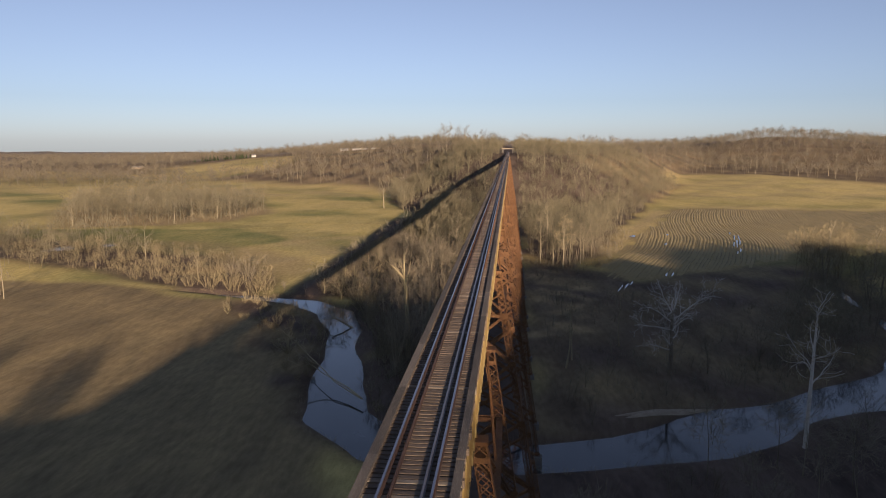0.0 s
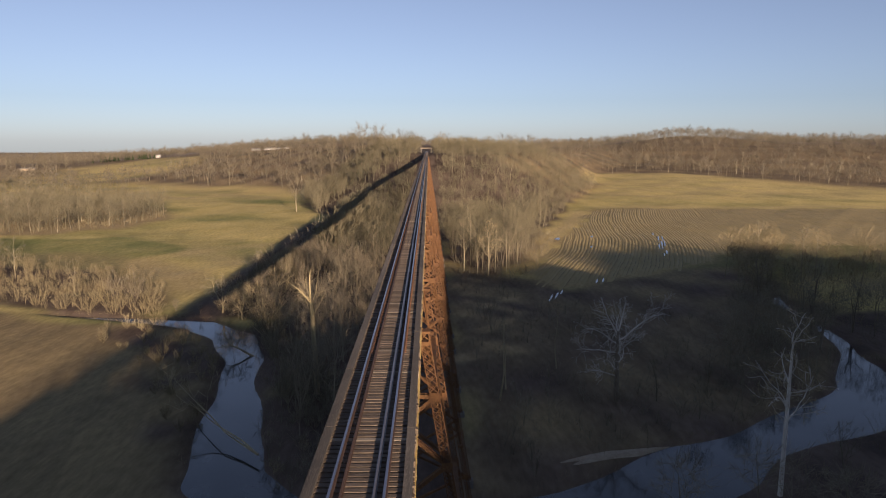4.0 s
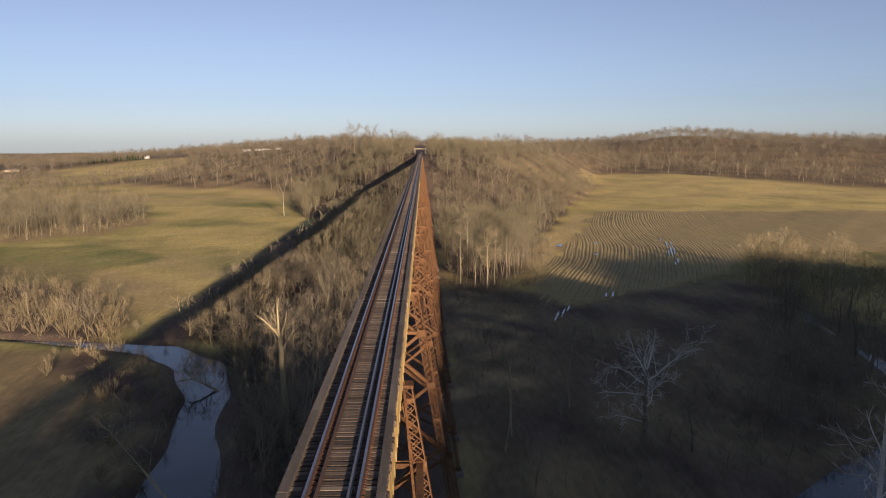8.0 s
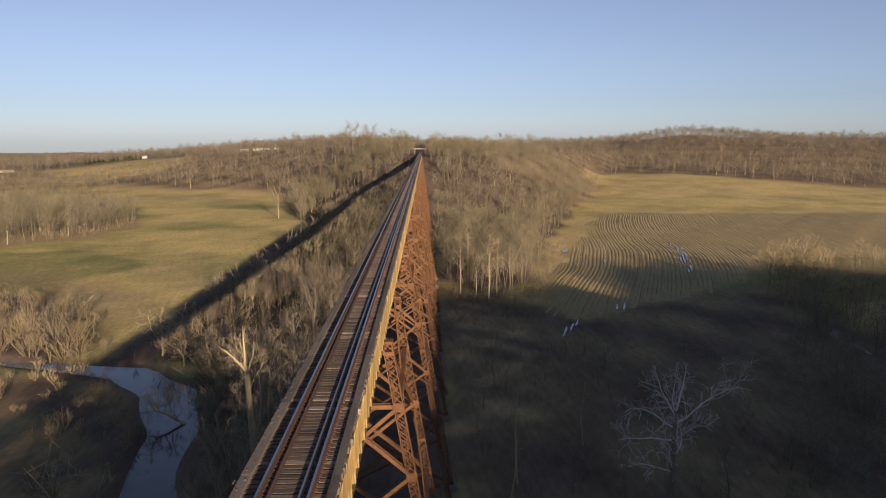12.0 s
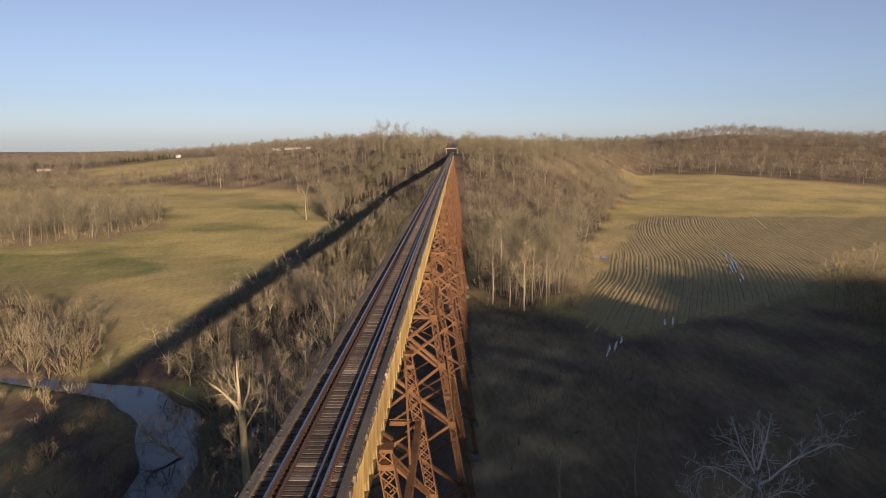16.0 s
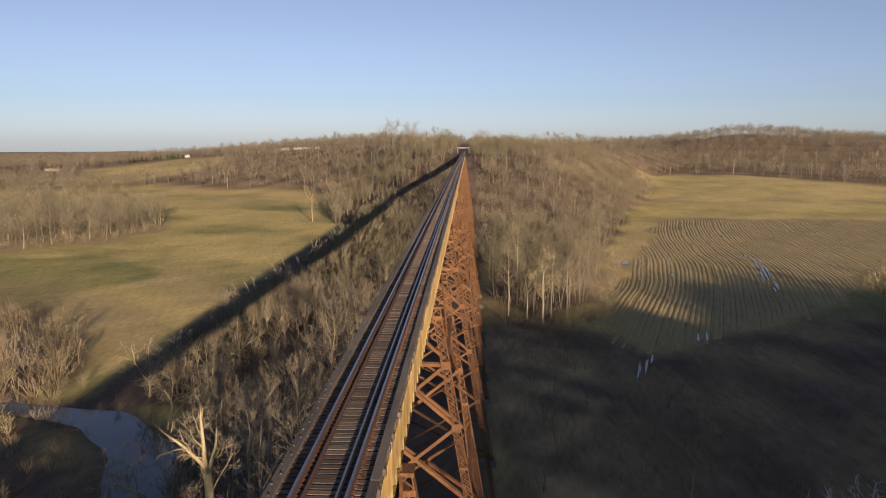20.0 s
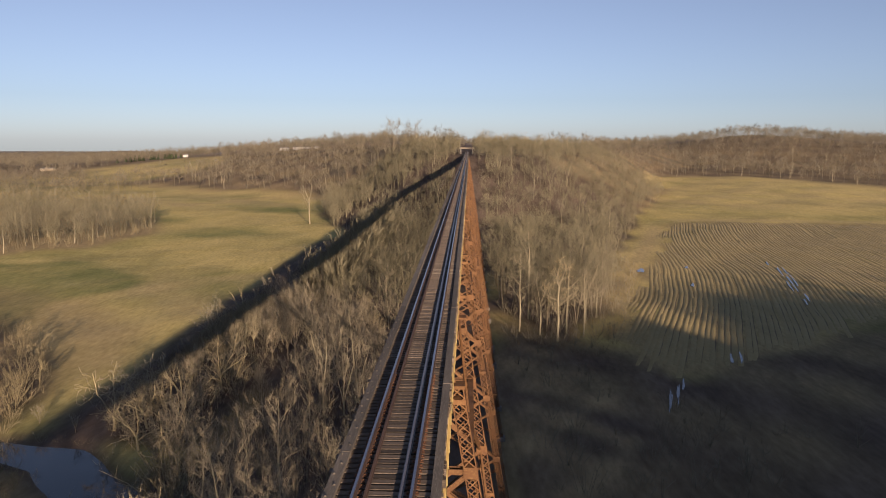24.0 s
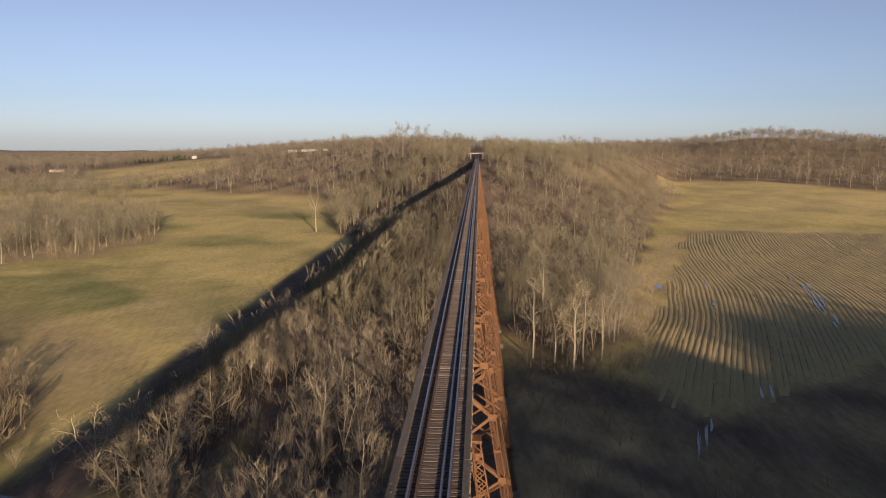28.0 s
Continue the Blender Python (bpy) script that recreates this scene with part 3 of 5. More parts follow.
# plate girders: long ones between the towers, short ones on them
cuts = [Y0] + [v for t in [TOWER_Y0 - PERIOD] + tower_ys for v in (t, t + TOWER_LEN)] + [Y1]
for a, b in zip(cuts[:-1], cuts[1:]):
    root = tagged(new("girder_span"), "pair of riveted plate girders with rust-streaked ochre paint", "bridge girder", "girders of the trestle")
    root.location = (0, a, 0)
    L = b - a
    for side in (-1, 1):
        x = side * 1.32
        g = part("girder", Shape().box(x - 0.02, x + 0.02, 0.03, L - 0.03, G_BOT + 0.05, G_TOP - 0.05).box(x - 0.2, x + 0.2, 0.03, L - 0.03, G_TOP - 0.05, G_TOP).box(x - 0.2, x + 0.2, 0.03, L - 0.03, G_BOT, G_BOT + 0.05), M_GIRDER, root)
        n = max(3, round(L / 1.25))
        st = bpy.data.meshes.get(f"stiffener{side}") or Shape().box(-0.05, 0.05, -0.06, 0.06, G_BOT + 0.06, G_TOP - 0.06).box(-0.05, 0.14 if side > 0 else 0.05, -0.012, 0.012, G_BOT + 0.06, G_TOP - 0.06).mesh(f"stiffener{side}", M_GIRDER)
        if a < 200:
            for i in range(n + 1):
                s = part("stiffener", st, M_GIRDER, g)
                s.location = (x + side * 0.07, 0.1 + (L - 0.2) * i / n, 0)
        else:
            s = Shape()
            for i in range(n + 1):
                yy = 0.1 + (L - 0.2) * i / n
                s.box(x + side * 0.07 - 0.06, x + side * 0.07 + 0.06, yy - 0.05, yy + 0.05, G_BOT + 0.06, G_TOP - 0.06)
            part("stiffeners", s, M_GIRDER, g)
    fr = Shape()
    for i in range(0, int(L / 4) + 1):
        yy = min(0.3 + i * 4.0, L - 0.3)
        fr.bar((-1.3, yy, G_BOT + 0.2), (1.3, yy, G_TOP - 0.2), 0.08, 0.08).bar((1.3, yy, G_BOT + 0.2), (-1.3, yy, G_TOP - 0.2), 0.08, 0.08)
        if yy + 4 < L:
            fr.bar((-1.3, yy, G_TOP - 0.1), (1.3, yy + 4, G_TOP - 0.1), 0.1, 0.06)
    part("cross_frame", fr, M_RUST_DARK, root)

# the open deck: ties, rails, guard rails, outer timbers
track = tagged(new("railway_track"), "single railway track on dark timber ties with inner guard rails", "railway track")
TRACK0, TRACK1 = -150.0, 660.0


def rail_shape(x, head=0.075, high=0.17, foot=0.14, top=RAIL_Z):
    s = Shape().box(x - head / 2, x + head / 2, TRACK0, TRACK1, top - 0.045, top)
    return s


for x in (-0.755, 0.755):
    part("rail", rail_shape(x), M_RAIL, track, "worn shiny steel rail")
    part("rail_web", Shape().box(x - 0.012, x + 0.012, TRACK0, TRACK1, RAIL_Z - 0.15, RAIL_Z - 0.045).box(x - 0.075, x + 0.075, TRACK0, TRACK1, TIE_TOP + 0.012, RAIL_Z - 0.15), M_RAILSIDE, track)
for x in (-0.46, 0.46):
    part("guard_rail", Shape().box(x - 0.032, x + 0.032, TRACK0, TRACK1, TIE_TOP + 0.075, TIE_TOP + 0.105).box(x - 0.012, x + 0.012, TRACK0, TRACK1, TIE_TOP + 0.03, TIE_TOP + 0.075).box(x - 0.065, x + 0.065, TRACK0, TRACK1, TIE_TOP + 0.01, TIE_TOP + 0.03), M_RAILSIDE if x < 0 else M_GUARD, track, "rusty inner guard rail" if x < 0 else "worn inner guard rail, greyed for its lit top")
rng = np.random.default_rng(7)
for side in (-1, 1):
    yy = Y0
    while yy < Y1:
        L = 6.1
        s = Shape().box(side * 1.39 - 0.15, side * 1.39 + (0.15 if side < 0 else 0.12), yy + 0.02, min(yy + L, Y1), TIE_TOP + 0.006, TIE_TOP + (0.085 if side > 0 else 0.14) + rng.uniform(-0.01, 0.01))
        part("guard_timber", s, M_TIMBER, track)
        yy += L
TIE_STEP = 0.31
plate_mesh = Shape().box(-0.17, 0.17, -0.085, 0.085, 0.0, 0.014).box(-0.13, -0.10, -0.05, -0.02, 0.014, 0.045).box(0.10, 0.13, 0.02, 0.05, 0.014, 0.045).mesh("tie_plate", M_RUST_DARK)
tie_mesh = {}
for kind, mat in (("dark", M_TIE), ("pale", M_TIE_PALE)):
    for n, half in enumerate((1.53, 1.57, 1.66)):
        h = 0.245
        tie_mesh[kind, n] = Shape().box(-half, 1.52 + 0.02 * n, -0.105, 0.105, -h, 0).mesh("tie", mat)
far = {"dark": Shape(), "pale": Shape()}
for n in range(int((TRACK1 - TRACK0) / TIE_STEP)):
    yy = TRACK0 + n * TIE_STEP
    kind = "pale" if rng.random() < 0.045 else "dark"
    dz, turn, dx = rng.uniform(-0.012, 0), rng.normal(0, 0.4), rng.normal(0, 0.03)
    if 20 < yy < 113:
        t = part("tie", tie_mesh[kind, rng.integers(0, 3)], None, track)
        if yy < 104:
            for x in (-0.755, 0.755):
                plate = part("tie_plate", plate_mesh, None, track)
                plate.location = (x, yy, TIE_TOP + 0.001)
        t.location, t.rotation_euler = (dx, yy + rng.normal(0, 0.012), TIE_TOP + dz), (0, 0, radians(turn))
    else:
        yy += rng.normal(0, 0.012)
        half = 1.50 + rng.choice((0, 0.03, 0.06))
        far[kind].box(dx - half, dx + half, yy - 0.105, yy + 0.105, TIE_TOP - 0.245, TIE_TOP + dz)
bolt_mesh = Shape().box(-0.035, 0.035, -0.035, 0.035, 0, 0.012).box(-0.018, 0.018, -0.018, 0.018, 0.012, 0.035).mesh("bolt", M_TIMBER)
for n in range(115):
    bolt = part("bolt", bolt_mesh, None, track)
    bolt.location = (-1.44 + (0.10 if n % 2 else 0.0) + rng.normal(0, 0.012), 42 + n * 0.62, TIE_TOP + 0.146)
clip_mesh = Shape().box(-0.09, 0.05, -0.10, 0.10, 0, 0.03).box(-0.09, -0.06, -0.10, 0.10, 0.03, 0.09).mesh("tie_clamp", M_TIMBER)
for n in range(24):
    clamp = part("tie_clamp", clip_mesh, None, track)
    clamp.location = (-1.60, 42 + n * 2.9 + rng.uniform(-0.3, 0.3), TIE_TOP + 0.004)
for kind, mat in (("dark", M_TIE), ("pale", M_TIE_PALE)):
    tagged(part("tie_run", far[kind], mat, track), kind="stuff")


# ---- trees ----
def tube(pts, radii, sides):
    pts = np.asarray(pts, float)
    d = np.gradient(pts, axis=0)
    d /= np.linalg.norm(d, axis=1)[:, None] + 1e-9
    ref = np.where(np.abs(d[:, 2:3]) > 0.9, np.array([[1.0, 0, 0]]), np.array([[0, 0, 1.0]]))
    a = np.cross(d, ref)
    a /= np.linalg.norm(a, axis=1)[:, None] + 1e-9
    b = np.cross(d, a)
    ang = np.arange(sides) * 2 * np.pi / sides
    ring = np.cos(ang)[None, :, None] * a[:, None] + np.sin(ang)[None, :, None] * b[:, None]
    v = (pts[:, None] + ring * np.asarray(radii)[:, None, None]).reshape(-1, 3)
    f = []
    for i in range(len(pts) - 1):
        for j in range(sides):
            p, q = i * sides + j, i * sides + (j + 1) % sides
            f += [(p, q, q + sides), (p, q + sides, p + sides)]
    return v, np.array(f, np.int32)


def twig(p, q, r):
    d = q - p
    a = np.cross(d, (0.3, 0.5, 0.8))
    a *= r / (np.linalg.norm(a) + 1e-9)
    b = np.cross(d, a)
    b *= r / (np.linalg.norm(b) + 1e-9)
    return np.array([p + a, p - 0.5 * a + 0.87 * b, p - 0.5 * a - 0.87 * b, q]), np.array([(0, 1, 3), (1, 2, 3), (2, 0, 3)], np.int32)


class Bits:
    def __init__(self):
        self.v, self.f, self.n = [], [], 0

    def add(self, vf):
        v, f = vf
        self.v.append(v)
        self.f.append(f + self.n)
        self.n += len(v)

    def arrays(self):
        return np.concatenate(self.v), np.concatenate(self.f)


def unit(v):
    return v / (np.linalg.norm(v) + 1e-9)


def blade(p, q, r):
    """A far twig: one thin triangle."""
    a = np.cross(q - p, (0.3, 0.5, 0.8))
    a *= r / (np.linalg.norm(a) + 1e-9)
    return np.array([p + a, p - a, q]), np.array([(0, 1, 2)], np.int32)


def bare_tree(seed, h=20.0, spread=6.0, limbs=12, subs=5, twigs=4, thick=0.3, clear=0.35, forks=1, fat=0.03, lift=0.5, sides=6, fine=0, low=False, open_=0.0, split=None, hair=False, wild=1.0):
    """A leafless broadleaf tree: trunk with limbs, and a crown of branches and twigs. fine: twigs on each twig. low: cheap, for far trees."""
    r = np.random.default_rng(seed)
    wood, crown = Bits(), Bits()
    end = blade if low or hair else twig
    stems = []
    ts = np.linspace(0, 1, 7)
    first_ang = r.uniform(0, 6.28)
    for k in range(forks):
        ang = first_ang + k * 6.28 / forks + r.uniform(-0.4, 0.4)
        lean = np.array([np.cos(ang), np.sin(ang), 0]) * (r.uniform(0.02, 0.08) if forks == 1 else r.uniform(0.14, 0.26) + open_) * h
        cut = 0.0 if forks == 1 else (clear * 0.6 if split is None else split)
        tall = h * r.uniform(0.84, 0.97)
        pts = np.array([[0, 0, tall * t] for t in ts]) + np.array([lean * max(0, t - cut) / (1 - cut) for t in ts])
        pts[:, :2] += np.cumsum(r.normal(0, 0.010 * h, (7, 2)), 0) * np.minimum(1, ts * 3)[:, None]
        rad = thick * (1 if forks == 1 else 0.78) * (1 - ts) ** 0.8 + 0.025
        rad[0] *= 1.25
        sel = slice(None, None, 2) if low else slice(None)
        wood.add(tube(pts[sel], rad[sel], sides))
        stems.append((pts, rad))
    for n in range(limbs):
        pts, rad = stems[n % len(stems)]
        t = clear + (0.98 - clear) * (n + r.uniform(0, 0.9)) / limbs
        base = np.array([np.interp(t, ts, pts[:, c]) for c in range(3)])
        ang = n * 2.4 + r.uniform(-0.6, 0.6)
        L = spread * (1.15 - 0.7 * abs(t - clear - 0.15) / (1 - clear)) * r.uniform(0.65, 1.2)
        d1 = unit(np.array([np.cos(ang), np.sin(ang), lift * r.uniform(0.5, 1.4) + 0.9 * t * t]))
        p1 = base + d1 * L * 0.5
        p2 = p1 + unit(d1 + np.array([r.normal(0, 0.35), r.normal(0, 0.35), r.uniform(0.0, 0.6)])) * L * 0.55
        lr = max(0.03, np.interp(t, ts, rad) * 0.45)
        if low:
            wood.add(twig(base, p2, lr * 1.2))
        else:
            wood.add(tube([base, p1, p2], [lr, lr * 0.62, fat * 0.8], 4))
        for s in range(subs):
            u = 0.2 + 0.8 * (s + r.uniform(0, 0.8)) / subs
            b0 = base + (p1 - base) * u * 2 if u < 0.5 else p1 + (p2 - p1) * (u - 0.5) * 2
            dd = unit(d1 * (1.1 - 0.6 * wild) + r.normal(0, 0.65 * wild, 3) + np.array([0, 0, 0.3]))
            bl = L * r.uniform(0.28, 0.52)
            b1 = b0 + dd * bl
            crown.add(end(b0, b1, fat) if low else tube([b0, b1], [fat * 1.1, fat * 0.5], 3))
            for w in range(twigs):
                c0 = b0 + (b1 - b0) * r.uniform(0.15, 1)
                c1 = c0 + unit(dd * (1.1 - 0.6 * wild) + r.normal(0, 0.75 * wild, 3) + np.array([0, 0, 0.2])) * bl * r.uniform(0.45, 0.95)
                crown.add(end(c0, c1, fat * 0.62))
                for _ in range(fine):
                    e0 = c0 + (c1 - c0) * r.uniform(0.2, 0.9)
                    crown.add(blade(e0, e0 + unit((c1 - c0) / (np.linalg.norm(c1 - c0) + 1e-9) * 0.6 + r.normal(0, 0.6, 3)) * bl * r.uniform(0.25, 0.5), fat * 0.45))
    return wood.arrays(), crown.arrays()


def round_tree(seed, h, spread, limbs=12, subs=4, twigs=5, thick=0.12, clear=0.3, fat=0.05, stems=1, fine=0, low=True, mid=0.62, flat=0.42):
    """A leafless tree with a rounded crown: limbs reach for places on an egg shape, branches and twigs fan out from them."""
    r = np.random.default_rng(seed)
    wood, crown = Bits(), Bits()
    heart, size = np.array([0, 0, h * mid]), np.array([spread, spread, h * flat])
    roots = []
    for k in range(stems):
        a = r.uniform(0, 6.28)
        top = np.array([np.cos(a) * spread * 0.35, np.sin(a) * spread * 0.35, h * r.uniform(0.78, 0.92)]) if stems > 1 else np.array([r.normal(0, 0.4), r.normal(0, 0.4), h * 0.88])
        knee = top * np.array([0.4, 0.4, 0.5]) + np.append(r.normal(0, 0.02 * h, 2), 0)
        wood.add(tube([(0, 0, 0), knee, top], [thick * 1.15, thick * 0.75, 0.03], 3 if low else 6))
        roots.append((knee, top))
    for n in range(limbs):
        knee, top = roots[n % stems]
        u = np.array([0, 0, 1.0])
        u[2] = 0.97 - 1.35 * (n + r.uniform(0.2, 0.8)) / limbs
        a = n * 2.4 + r.uniform(-0.5, 0.5)
        u[:2] = np.array([np.cos(a), np.sin(a)]) * math.sqrt(max(0, 1 - u[2] ** 2))
        goal = heart + u * size * r.uniform(0.5, 0.78)
        z0 = min(max(goal[2] - abs(np.hypot(goal[0], goal[1])) * r.uniform(0.5, 1.0), h * clear), top[2])
        base = knee * (z0 / knee[2]) if z0 < knee[2] else knee + (top - knee) * (z0 - knee[2]) / (top[2] - knee[2])
        bend = (base + goal) / 2 + r.normal(0, 0.05 * h, 3)
        lr = max(0.03, thick * 0.5 * (1 - z0 / h))
        if low:
            wood.add(twig(base, goal, lr))
        else:
            wood.add(tube([base, bend, goal], [lr, lr * 0.7, fat], 4))
        for m in range(subs):
            t = r.uniform(0.35, 1.0)
            b0 = base + (goal - base) * t if low else (base + (bend - base) * t * 2 if t < 0.5 else bend + (goal - bend) * (t * 2 - 1))
            v = unit(u + r.normal(0, 0.55, 3) + np.array([0, 0, 0.1]))
            b1 = heart + v * size * r.uniform(0.8, 0.98)
            b1 = b0 + (b1 - b0) * min(1.0, 0.5 * spread / (np.linalg.norm(b1 - b0) + 1e-6) + 0.25)
            if low:
                crown.add(blade(b0, b1, fat * 1.1))
            else:
                crown.add(tube([b0, (b0 + b1) / 2 + r.normal(0, 0.15, 3), b1], [fat * 1.1, fat * 0.8, fat * 0.45], 3))
            bl = np.linalg.norm(b1 - b0)
            for w in range(twigs):
                c0 = b0 + (b1 - b0) * r.uniform(0.25, 1)
                c1 = c0 + unit(v * 0.7 + r.normal(0, 0.6, 3) + np.array([0, 0, 0.25])) * min(bl, 0.3 * h) * r.uniform(0.35, 0.8)
                crown.add(blade(c0, c1, fat * 0.62))
                for _ in range(fine):
                    e0 = c0 + (c1 - c0) * r.uniform(0.2, 0.9)
                    crown.add(blade(e0, e0 + unit(unit(c1 - c0) * 0.7 + r.normal(0, 0.55, 3)) * bl * r.uniform(0.18, 0.4), fat * 0.45))
    return wood.arrays(), crown.arrays()


def vase_tree(seed, h, spread, stems=8, subs=8, twigs=7, fine=2, fat=0.016, thick=0.1, clear=0.14):
    """A leafless tree that opens like a fan: stems rise from a short trunk, and fine upright twigs fill its rounded top."""
    r = np.random.default_rng(seed)
    wood, crown = Bits(), Bits()
    root = np.array([r.normal(0, 0.1), r.normal(0, 0.1), h * clear])
    wood.add(tube([(0, 0, 0), root], [thick * 1.2, thick], 6))
    for k in range(stems):
        a, o = k * 2.4 + r.uniform(-0.4, 0.4), math.sqrt((k + 0.3) / stems)
        tip = np.array([np.cos(a) * o * spread, np.sin(a) * o * spread, h * (1 - 0.34 * o * o) * r.uniform(0.86, 1.04)])
        knee = root + (tip - root) * 0.45 + np.array([np.cos(a), np.sin(a), 0.0]) * spread * 0.06 + r.normal(0, 0.02 * h, 3)
        wood.add(tube([root, knee, tip], [thick * 0.62, thick * 0.4, fat], 4))
        d = unit(tip - root)
        for n in range(subs):
            t = 0.3 + 0.7 * (n + r.uniform(0, 0.9)) / subs
            b0 = root + (knee - root) * t * 2 if t < 0.5 else knee + (tip - knee) * (t * 2 - 1)
            e = unit(d * 0.7 + r.normal(0, 0.38, 3) + np.array([0, 0, 0.25]))
            L = h * r.uniform(0.15, 0.27) * (1.25 - 0.5 * t)
            b1 = b0 + e * L
            crown.add(tube([b0, b1], [fat * 1.3, fat * 0.5], 3))
            for _ in range(twigs):
                c0 = b0 + (b1 - b0) * r.uniform(0.15, 1)
                g = unit(e * 0.9 + r.normal(0, 0.33, 3) + np.array([0, 0, 0.15]))
                M = L * r.uniform(0.35, 0.65)
                crown.add(blade(c0, c0 + g * M, fat * 0.9))
                for _ in range(fine):
                    f0 = c0 + g * M * r.uniform(0.2, 0.9)
                    crown.add(blade(f0, f0 + unit(g + r.normal(0, 0.4, 3)) * M * r.uniform(0.3, 0.6), fat * 0.7))
    return wood.arrays(), crown.arrays()


def fan_bush(seed, h, stems=16, twigs=7, fat=0.03, open_=0.8):
    """Stems that spread out of one root like a fan, with twigs along them."""
    r = np.random.default_rng(seed)
    wood, crown = Bits(), Bits()
    for k in range(stems):
        a, o = k * 2.4 + r.uniform(-0.3, 0.3), open_ * math.sqrt((k + 0.5) / stems)
        d = unit(np.array([np.cos(a) * o, np.sin(a) * o, 1.0]))
        L = h * r.uniform(0.6, 1.05)
        p0 = np.array([np.cos(a), np.sin(a), 0]) * r.uniform(0.02, 0.3) * h
        p1 = p0 + d * L * 0.5
        p2 = p1 + unit(d + r.normal(0, 0.16, 3)) * L * 0.5
        wood.add(tube([p0, p1, p2], [fat * 1.3, fat, fat * 0.4], 3))
        for w in range(twigs):
            t = r.uniform(0.3, 1)
            c0 = p0 + (p1 - p0) * t * 2 if t < 0.5 else p1 + (p2 - p1) * (t * 2 - 1)
            crown.add(blade(c0, c0 + unit(d * 0.8 + r.normal(0, 0.45, 3)) * L * r.uniform(0.15, 0.4), fat * 0.7))
    return wood.arrays(), crown.arrays()


def limb(wood, crown, r, p, d, L, rad, level, rise, fine=0.02, full=(7, 5, 5), wild=0.16):
    """A crooked limb and its side branches."""
    n = 7 if level == 0 else 5
    pts, dirs = [np.array(p, float)], [unit(np.array(d, float))]
    for i in range(n):
        e = unit(dirs[-1] + r.normal(0, wild if level == 0 else 0.26, 3) + np.array([0, 0, rise * (i / n - 0.35)]))
        pts.append(pts[-1] + e * L / n)
        dirs.append(e)
    rads = np.linspace(rad, max(rad * 0.15, fine), n + 1)
    (wood if level < 2 else crown).add(tube(pts, rads, (6, 4, 3)[level]))
    kids = full[level]
    for k in range(kids):
        i = 1 + int((n - 1) * (k + r.uniform(0.2, 1)) / kids) if level < 2 else 1 + r.integers(0, n)
        i = min(i, n)
        e = unit(dirs[i] * 0.8 + unit(r.normal(0, 1, 3)) * 0.85)
        if level < 2:
            limb(wood, crown, r, pts[i], e, L * (0.52 - 0.03 * k) * r.uniform(0.8, 1.15), rads[i] * 0.36, level + 1, rise, fine, full, wild)
        else:
            crown.add(blade(pts[i], pts[i] + e * L * r.uniform(0.3, 0.7), fine * 0.9))


def limb_tree(seed, trunk, radii, boughs, fine=0.02, full=(7, 5, 5), foot=True, wild=0.16):
    """A tree told by its trunk line and main boughs: each a start height share, a direction, a length, a thickness and an upward curl."""
    r = np.random.default_rng(seed)
    wood, crown = Bits(), Bits()
    if foot:
        wood.add(tube(trunk, radii, 9))
    tz = np.array(trunk, float)
    for z, d, L, rad, rise in boughs:
        p = [np.interp(z, tz[:, 2], tz[:, c]) for c in range(3)]
        limb(wood, crown, r, p, d, L, rad, 0, rise, fine, full, wild)
    return wood.arrays(), crown.arrays()


def tree_mesh(wc, bark, twigmat=M_TWIG):
    (v, f), (cv, cf) = wc
    return big_mesh("trunk", v, f, bark, True), big_mesh("crown", cv, cf, twigmat)


def plant(meshes, x, y, size, turn, name="bare_tree", label="leafless broadleaf tree with grey bark", group="", z=None):
    root = new(name)
    root.location = (x, y, float(land(np.array([x]), np.array([y]))[0]) - 0.15 if z is None else z)
    root.rotation_euler, root.scale = (0, 0, turn), (size, size, size)
    part("trunk", meshes[0], None, root)
    part("crown", meshes[1], None, root)
    return tagged(root, label, "tree", group)


def scatter(poly, gap, seed, keep=None):
    """Uneven places inside a polygon, about gap metres apart."""
    r = np.random.default_rng(seed)
    xs, ys = [p[0] for p in poly], [p[1] for p in poly]
    px_, py_ = np.meshgrid(np.arange(min(xs), max(xs), gap), np.arange(min(ys), max(ys), gap))
    px_, py_ = (px_ + r.uniform(-0.48, 0.48, px_.shape) * gap).ravel(), (py_ + r.uniform(-0.48, 0.48, py_.shape) * gap).ravel()
    ok = inside(poly, px_, py_)
    if keep is not None:
        ok &= keep(px_, py_)
    return px_[ok], py_[ok]


